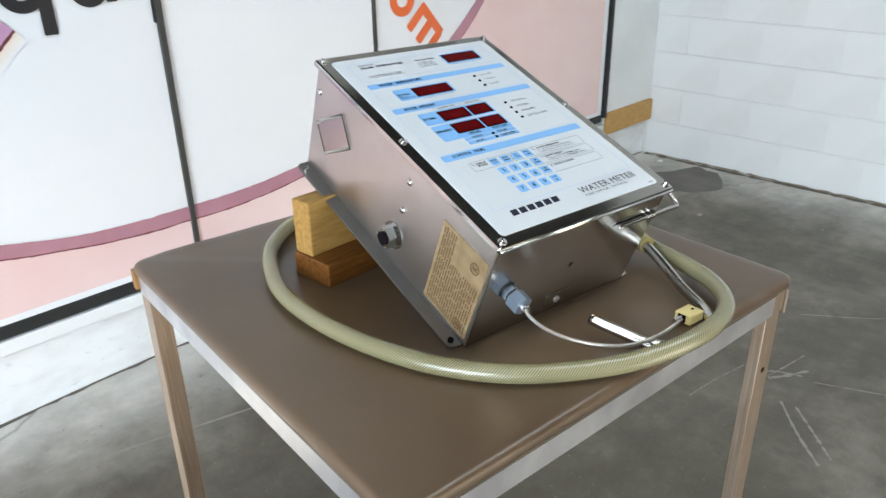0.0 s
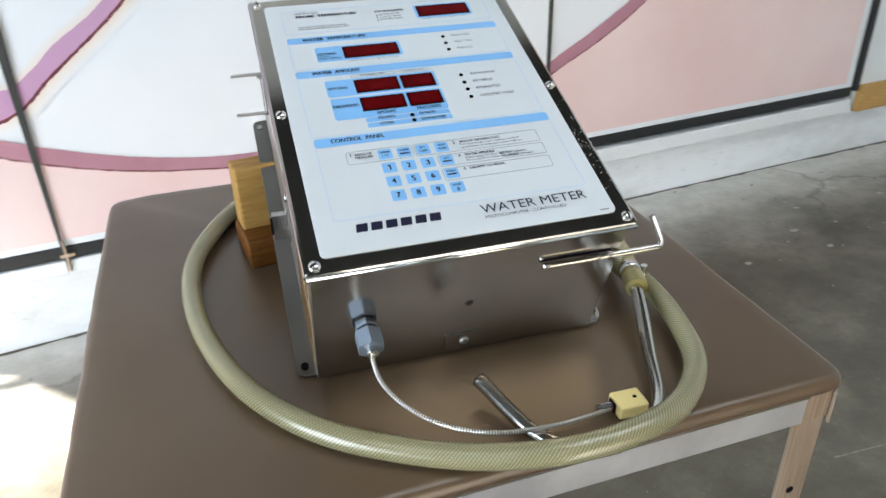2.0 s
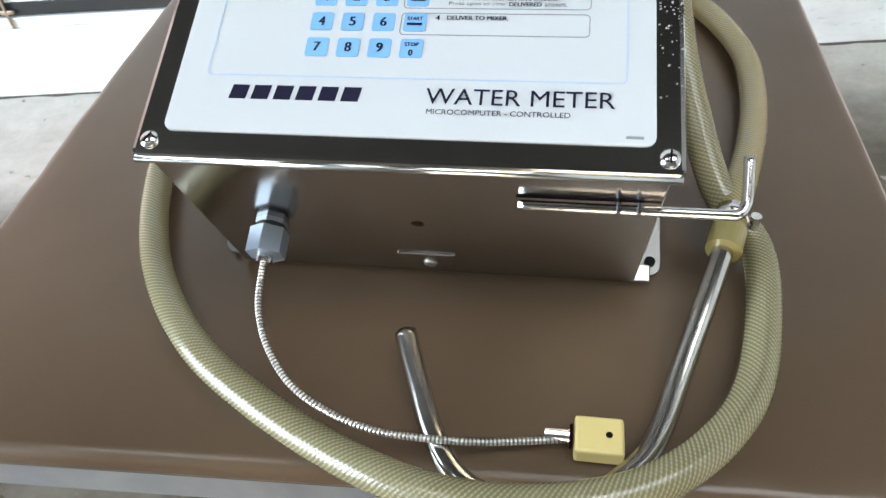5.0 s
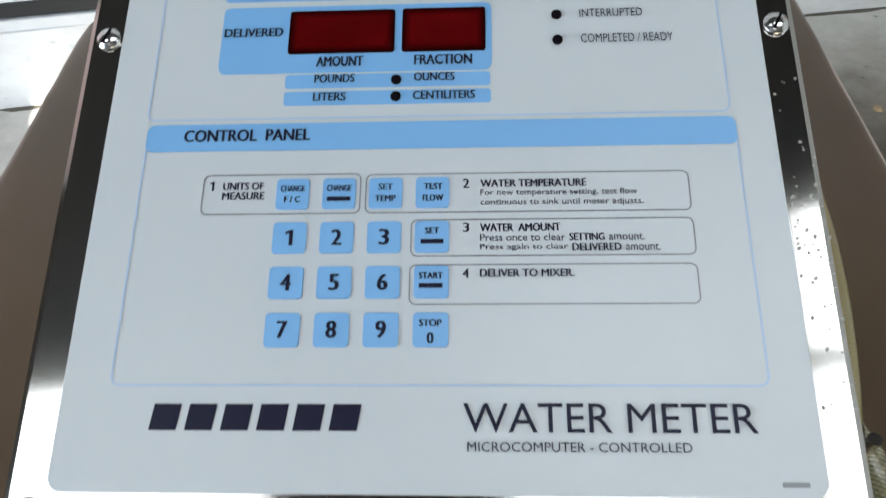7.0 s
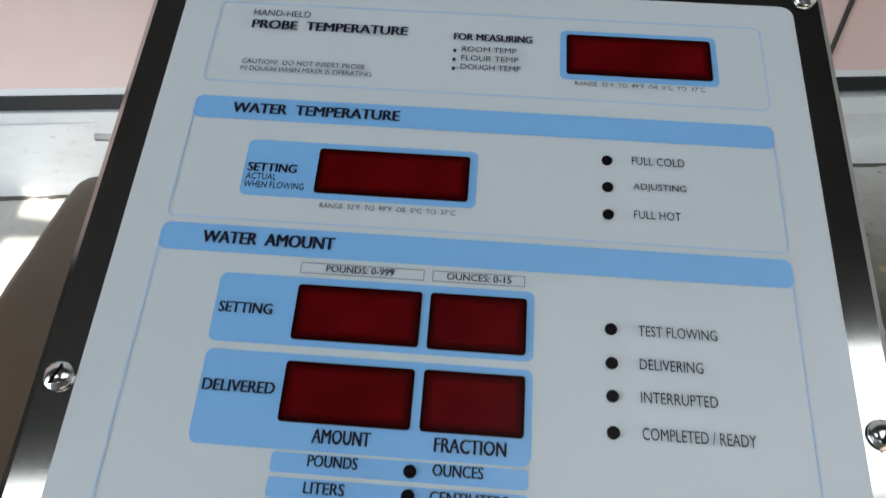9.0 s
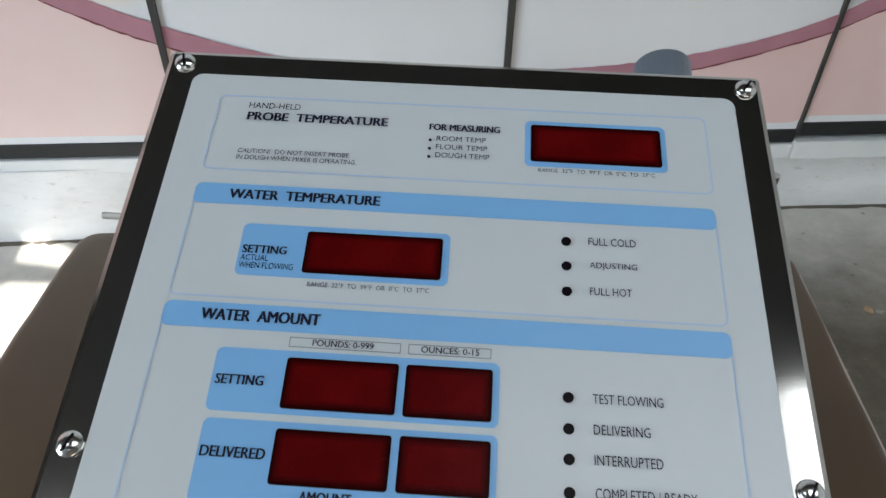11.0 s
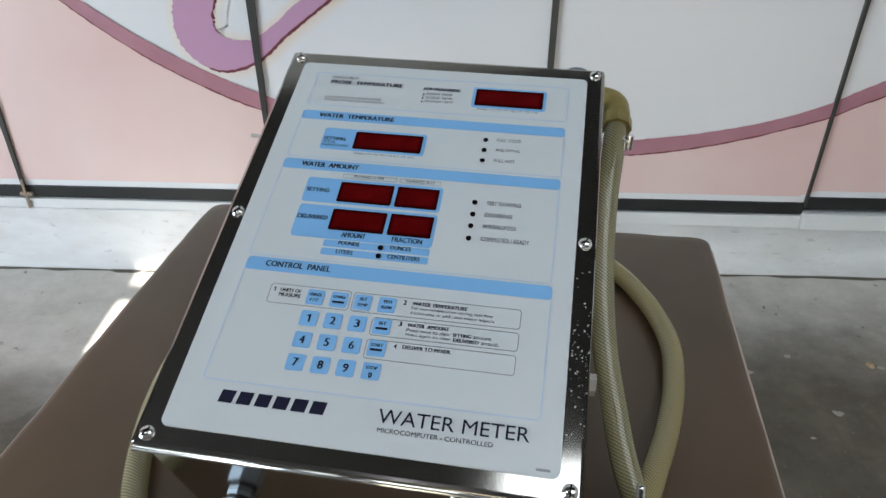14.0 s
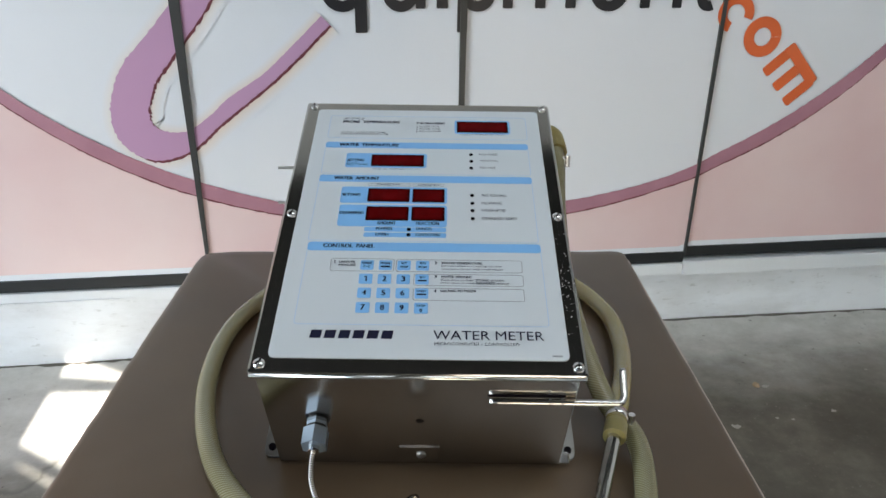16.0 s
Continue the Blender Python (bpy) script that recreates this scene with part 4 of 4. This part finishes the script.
PANEL_TEXT = (
    ("1", -0.0952, -0.0935, 0.1300, 0.1342, 0.022), ("UNITS OF", -0.0896, -0.0719, 0.1303, 0.1337, 0.027), ("MEASURE", -0.0896, -0.0713, 0.1258, 0.1292, 0.027),
    ("2", 0.0129, 0.0156, 0.1300, 0.1342, 0.022), ("WATER TEMPERATURE", 0.0202, 0.0644, 0.1303, 0.1337, 0.027),
    ("For new temperature setting, test flow", 0.0202, 0.0850, 0.1258, 0.1292, 0.0), ("continuous to sink until meter adjusts.", 0.0202, 0.0872, 0.1214, 0.1248, 0.0),
)
FOOT_TEXT = (
    ("3", 0.0128, 0.0156, 0.1103, 0.1143, 0.022), ("WATER  AMOUNT", 0.0199, 0.0529, 0.1104, 0.1138, 0.027),
    ("4", 0.0127, 0.0154, 0.0900, 0.0940, 0.022), ("DELIVER TO MIXER.", 0.0197, 0.0575, 0.0905, 0.0938, 0.027),
    ("Press once to clear", 0.0199, 0.0545, 0.1061, 0.1093, 0.0), ("SETTING", 0.0562, 0.0705, 0.1061, 0.1093, 0.027), ("amount.", 0.0722, 0.0865, 0.1061, 0.1090, 0.0),
    ("Press again to clear", 0.0199, 0.0555, 0.1016, 0.1048, 0.0), ("DELIVERED", 0.0572, 0.0770, 0.1016, 0.1048, 0.027), ("amount.", 0.0787, 0.0925, 0.1016, 0.1045, 0.0),
    ("WATER METER", 0.0130, 0.1222, 0.0291, 0.0400, 0.0), ("MICROCOMPUTER - CONTROLLED", 0.0145, 0.0974, 0.0222, 0.0257, 0.0),
)


def print_area(rows):
    for text, x0, x1, y0, y1, bold in rows:
        lift = 0.0011 if y0 > 0.178 else 0.0003
        words(text, x0, x1, y0 + lift, y1 + lift, bold)


for rows in (PROBE_TEXT, TEMPERATURE_TEXT, AMOUNT_TEXT, PANEL_TEXT, FOOT_TEXT):
    print_area(rows)
for y in (0.3737, 0.3684, 0.3632):
    part("bullet", rod((-0.0126, y, Z0), (-0.0126, y, 0.0019), 0.0008, 10), INK_BLACK, panel)
printed("text_bar", 0.1284, 0.1381, 0.0106, 0.0124, 0.0004, INK_GREY)
# where the print really sits on the overlay: it is stretched a little unevenly
SHIFT = ((0.0, 0.0003), (0.07, 0.0006), (0.11, -0.0004), (0.158, -0.0006), (0.187, -0.0004), (0.19, 0.0014), (0.20, 0.0019), (0.24, 0.0016), (0.29, 0.0006), (0.32, -0.0006), (0.385, -0.0015), (0.41, -0.0006))


def settle(ob):
    for v in ob.data.vertices:
        x, y = v.co.x, v.co.y
        for (a, da), (b, db) in zip(SHIFT, SHIFT[1:]):
            if a <= y < b:
                v.co.y = y + da + (db - da) * (y - a) / (b - a)
        v.co.x = x + 0.0012 if y < 0.1635 else (x * 0.988 if abs(x) < 0.112 else x)


# maker's mark as plain slanted blocks
for k in range(6):
    x = -0.1085 + 0.01405 * k
    part("maker_mark", slab([(x, 0.0298), (x + 0.0108, 0.0298), (x + 0.0122, 0.0398), (x + 0.0014, 0.0398)], Z0, Z0 + 0.0001), INK_BLACK, panel)

for ob in panel.children:
    settle(ob)

# fittings on the front
def hexnut(a, b, r, bm=None):
    return rod(a, b, r, 6, bm=bm)


gland = part("cable_gland", hexnut((-0.106, -0.004, -0.1), (-0.106, -0.009, -0.1), 0.0115), ZINC, meter, "grey hexagonal cable gland")
part("gland_nut", rod((-0.106, -0.009, -0.1), (-0.106, -0.013, -0.1), 0.0105, 20), RUBBER, gland)
part("gland_nut", hexnut((-0.106, -0.013, -0.1), (-0.106, -0.032, -0.1), 0.0142), ZINC, gland)
part("gland_tip", rod((-0.106, -0.032, -0.1), (-0.106, -0.038, -0.1), 0.006, 16), BRIGHT, gland)
part("vent_hole", rod((0.001, -0.0054, -0.0915), (0.001, -0.0048, -0.0915), 0.0045, 20), LENS, meter, "dark round hole")
tab = part("latch_tab", box(-0.022, 0.022, -0.0070, -0.0052, -0.1460, -0.1435, 0.0006), STEEL, meter, "small steel tab with a screw")
box_tab = box(-0.02, 0.02, -0.0072, -0.0052, -0.172, -0.1435, 0.0006)
part("tab_plate", box_tab, STEEL, tab)
part("tab_screw", rod((0.002, -0.0072, -0.158), (0.002, -0.0092, -0.158), 0.0055, 16, 0.0046), GALV, tab, smooth=True)
hook = [(0.0705, -0.0100, -0.0452), (0.12, -0.0100, -0.0455), (0.190, -0.0098, -0.0458), (0.200, -0.009, -0.0462), (0.2045, -0.003, -0.0455), (0.2055, 0.006, -0.043), (0.206, 0.025, -0.0373)]
part("hook_rod", pipe(smooth_path(hook, 6), 0.0034, 12), SPOUT_STEEL, meter, "bent steel hook rod", True)
bm = box(0.129, 0.132, -0.0138, -0.004, -0.0495, -0.0415, 0.001)
box(0.141, 0.144, -0.0138, -0.004, -0.0495, -0.0415, 0.001, bm)
part("hook_clip", bm, STEEL, meter)
# dark strip added on the front plate to cover the rod's mirror image
part("hook_slot", box(0.069, 0.146, -0.0056, -0.0045, -0.0440, -0.0395, 0.0003), LENS, meter, "dark strip added behind the hook rod to hide its reflection")

# left side
SX = -0.1575
plug_hex = part("hex_plug", rod((SX, 0.178, -0.136), (SX - 0.002, 0.178, -0.136), 0.021, 20), STEEL, meter, "steel hexagonal pipe plug")
part("hex_nut", hexnut((SX - 0.002, 0.178, -0.136), (SX - 0.018, 0.178, -0.136), 0.0165), STEEL, plug_hex)
part("plug_end", rod((SX - 0.018, 0.178, -0.136), (SX - 0.0205, 0.178, -0.136), 0.010, 18), LENS, plug_hex)
for y, z in ((0.170, -0.037), (0.172, -0.086), (0.407, -0.044)):
    part("side_screw", rod((SX, y, z), (SX - 0.0025, y, z), 0.0055, 14, 0.004), BRIGHT, meter, smooth=True)
cover_m = Matrix.Translation((SX, 0.356, -0.086)) @ Matrix.Rotation(radians(-40), 4, "X")
bm = box(-0.0015, 0, -0.040, 0.040, -0.026, 0.026, 0.0005)
cover = part("cover_plate", bm, STEEL, meter, "small steel cover plate with long screws", m=cover_m)
for y, z, far in ((-0.035, 0.023, 0.038), (-0.035, -0.023, 0.038), (0.034, 0.023, 0.006), (0.034, -0.023, 0.006)):
    part("long_screw", rod((-0.001, y, z), (-far, y, z), 0.002, 10), GALV, cover)
bm = box(-0.0022, -0.0015, -0.0405, -0.0390, -0.026, 0.026)
box(-0.0020, -0.0015, -0.0390, 0.040, 0.0250, 0.0262, bm=bm)
box(-0.0020, -0.0015, -0.0390, 0.040, -0.0262, -0.0252, bm=bm)
box(-0.0020, -0.0015, 0.0390, 0.0400, -0.0252, 0.0250, bm=bm)
part("cover_edge", bm, BEZEL, cover)
lab = part("rating_label", box(SX - 0.0006, SX, 0.0, 0.092, -0.172, -0.037), LABEL, meter, "tan rating label covered in fine print")
rnd = random.Random(5)
for k in range(19):
    y = 0.006 + 0.0044 * k
    z = -0.168
    stop = -0.042 if k > 12 else -0.085
    while z < stop - 0.004:
        w = rnd.uniform(0.006, 0.022)
        part("print_line", box(SX - 0.0010, SX - 0.0006, y - 0.0011, y + 0.0011, z, min(z + w, stop)), LABEL_INK, lab)
        z += w + 0.003
for y, z in ((0.020, -0.060), (0.020, -0.160)):
    ob = part("print_ring", ring(-0.0085, 0.0085, -0.0085, 0.0085, 0.0084, 0.0022, 0.0, 0.0005), LABEL_INK, lab)
    ob.matrix_basis = Matrix.Translation((SX - 0.0006, y, z)) @ Matrix.Rotation(radians(-90), 4, "Y")
    part("print_ring", box(SX - 0.0011, SX - 0.0006, y - 0.0045, y + 0.0045, z - 0.003, z + 0.003), LABEL_INK, lab)

bm = box(0.154, 0.168, -0.006, 0.008, -0.179, -0.1755, 0.0012)
part("mounting_ear", bm, BRIGHT, meter, "small pale mounting ear")
part("base_foot", rod((0.138, -0.002, -DEEP - 0.003), (0.138, -0.002, -DEEP - 0.006), 0.009, 16), RUBBER, meter, "black rubber foot")
# right side and back outlet
part("side_nut", hexnut((0.157, 0.108, -0.055), (0.172, 0.108, -0.055), 0.009), GALV, meter, "small steel hex fitting")
outlet = part("outlet_pipe", rod((0.137, 0.42, -0.085), (0.137, 0.507, -0.085), 0.0195, 24), ZINC, meter, "grey threaded outlet pipe", True)
el = smooth_path([(0.137, 0.462, -0.085), (0.140, 0.471, -0.085), (0.150, 0.477, -0.085), (0.167, 0.477, -0.085), (0.180, 0.471, -0.085), (0.184, 0.458, -0.085), (0.184, 0.435, -0.085)], 5)
part("elbow", pipe(el, 0.0150, 16), BRASS, outlet, "dull olive-brass elbow", True)
part("elbow_collar", rod((0.184, 0.448, -0.085), (0.184, 0.432, -0.085), 0.0170, 8), BRASS, outlet)


def lid_point(x, y, z):
    return ORIGIN @ Vector((x, y, z))


# ---- the hose, spout and probe ----
hose = thing("braided_hose", pose(0, 0, 0))
tagged(hose, "yellowed clear braided hose coiled round the meter", "hose")
HZ = TZ + 0.0125
rise = [lid_point(0.184, 0.440, -0.085), lid_point(0.182, 0.40, -0.086), lid_point(0.178, 0.34, -0.100), lid_point(0.179, 0.27, -0.122), lid_point(0.186, 0.20, -0.142), lid_point(0.199, 0.135, -0.155),
      lid_point(0.216, 0.07, -0.163)]
front = [(0.402, 0.030, HZ + 0.012), (0.391, -0.030, HZ + 0.008), (0.366, -0.092, HZ + 0.008), (0.329, -0.133, HZ + 0.011), (0.283, -0.159, HZ + 0.014), (0.229, -0.168, HZ + 0.0155), (0.178, -0.163, HZ + 0.0145), (0.135, -0.146, HZ + 0.009),
         (0.089, -0.118, HZ + 0.002), (0.040, -0.083, HZ), (-0.008, -0.041, HZ), (-0.046, 0.011, HZ), (-0.075, 0.075, HZ), (-0.094, 0.160, HZ), (-0.099, 0.245, HZ), (-0.090, 0.330, HZ), (-0.062, 0.408, HZ)]
back = [(0.0, 0.500, HZ), (0.101, 0.565, HZ), (0.22, 0.585, HZ), (0.33, 0.560, HZ), (0.412, 0.492, HZ), (0.456, 0.408, HZ), (0.471, 0.318, HZ + 0.002), (0.459, 0.238, HZ + 0.006),
      (0.434, 0.160, HZ + 0.016), (0.404, 0.090, HZ + 0.028), (0.378, 0.032, HZ + 0.030)]
part("hose_body", pipe(smooth_path([*rise, *front, *back], 9), 0.0124, 18), HOSE, hose, "yellowed clear hose with white braid", True)


def clamp(name, p, way, r):
    way = Vector(way).normalized()
    p = Vector(p)
    ob = part(name, rod(p - way * 0.006, p + way * 0.006, r, 24), BRIGHT, hose, "steel hose clamp", True)
    side = way.cross(Vector((0, 0, 1))).normalized()
    part("clamp_screw", rod(p + side * (r + 0.003) - Vector((0, 0, 0.008)), p + side * (r + 0.003) + Vector((0, 0, 0.008)), 0.004, 10), BRIGHT, ob)
    return ob


clamp("hose_clamp", lid_point(0.183, 0.415, -0.0860), lid_point(0, 1, 0) - lid_point(0, 0, 0), 0.0130)
clamp("hose_clamp", (0.384, 0.045, HZ + 0.030), (0.026, 0.055, 0), 0.0130)
part("hose_end", rod((0.379, 0.033, HZ + 0.0302), (0.370, 0.013, HZ + 0.0285), 0.0128, 24), HOSE_END, hose, "amber rubber hose end")
spout = thing("steel_spout", pose(0, 0, 0))
sp = [(0.375, 0.024, HZ + 0.0295), (0.352, -0.022, HZ + 0.018), (0.326, -0.072, HZ + 0.003), (0.304, -0.114, HZ - 0.004), (0.281, -0.140, HZ - 0.0045), (0.249, -0.156, HZ - 0.0045), (0.210, -0.157, HZ - 0.0045), (0.179, -0.142, HZ - 0.0045),
      (0.161, -0.110, HZ - 0.003), (0.151, -0.076, HZ + 0.004), (0.1415, -0.038, HZ + 0.0125)]
part("spout_tube", pipe(smooth_path(sp, 8), 0.0078, 16), SPOUT_STEEL, spout, "polished bent steel tube", True)
part("spout_bore", rod((0.1417, -0.0390, HZ + 0.0123), (0.1413, -0.0371, HZ + 0.0127), 0.0062, 16), LENS, spout)
tagged(spout, "polished bent steel spout lying under the hose", "spout")

probe = thing("probe_cable", pose(0, 0, 0))
g = lid_point(-0.106, -0.037, -0.1)
cp = [g, lid_point(-0.107, -0.046, -0.103), (0.0425, -0.034, 0.957), (0.052, -0.062, 0.950), (0.071, -0.089, 0.944), (0.097, -0.106, 0.937), (0.126, -0.116, 0.931), (0.155, -0.119, 0.926), (0.188, -0.120, 0.921),
      (0.218, -0.118, 0.917), (0.245, -0.116, 0.9145)]
part("armoured_cable", pipe(smooth_path(cp, 12), 0.0024, 10), ARMOUR, probe, "spiral steel armoured cable", True)
plugm = pose(0.266, -0.117, TZ + 0.002, 0, 0, -8)
bm = box(-0.0155, 0.0155, -0.0130, 0.0130, 0, 0.0145, 0.0022)
plug = part("plug", bm, PLUG, probe, "yellow two-pin plug", m=plugm)
part("plug_screw", rod((0.006, 0.0, 0.0145), (0.006, 0.0, 0.0149), 0.0022, 12), LENS, plug)
part("plug_notch", box(-0.0185, -0.0165, -0.006, 0.006, 0.003, 0.014, 0.0005), BEZEL, plug)
part("strain_relief", rod((-0.034, 0, 0.009), (-0.018, 0, 0.009), 0.0042, 12), BRIGHT, plug)
tagged(probe, "steel armoured probe cable with a yellow plug", "cable")

# ---- blocks of the east wall ----
shared = {}
for r in range(8):
    y = 1.765 - (0.21 if r % 2 else 0.0)
    if r % 2:
        spans = [(1.557, 1.765)]
    else:
        spans = []
    while y > -1.6:
        spans.append((y - 0.42, y))
        y -= 0.42
    for a, b in spans:
        key = round(b - a, 2)
        if key not in shared:
            w = (b - a) / 2
            bm = box(-0.012, 0.012, -w, w, -0.1042, 0.1042)
            bmesh.ops.bevel(bm, geom=[e for e in bm.edges if abs(e.verts[0].co.y - e.verts[1].co.y) > 0.1], offset=0.0036, segments=1, affect="EDGES")
            me = bpy.data.meshes.new("wall_block")
            bm.to_mesh(me)
            bm.free()
            me.materials.append(BLOCK_WHITE)
            shared[key] = me
        ob = new("wall_block", shared[key])
        ob.parent = wall_east
        ob.matrix_basis = pose(EAST_X + 0.012 + random.uniform(-0.00012, 0.00012), (a + b) / 2, 0.1055 + 0.211 * r)
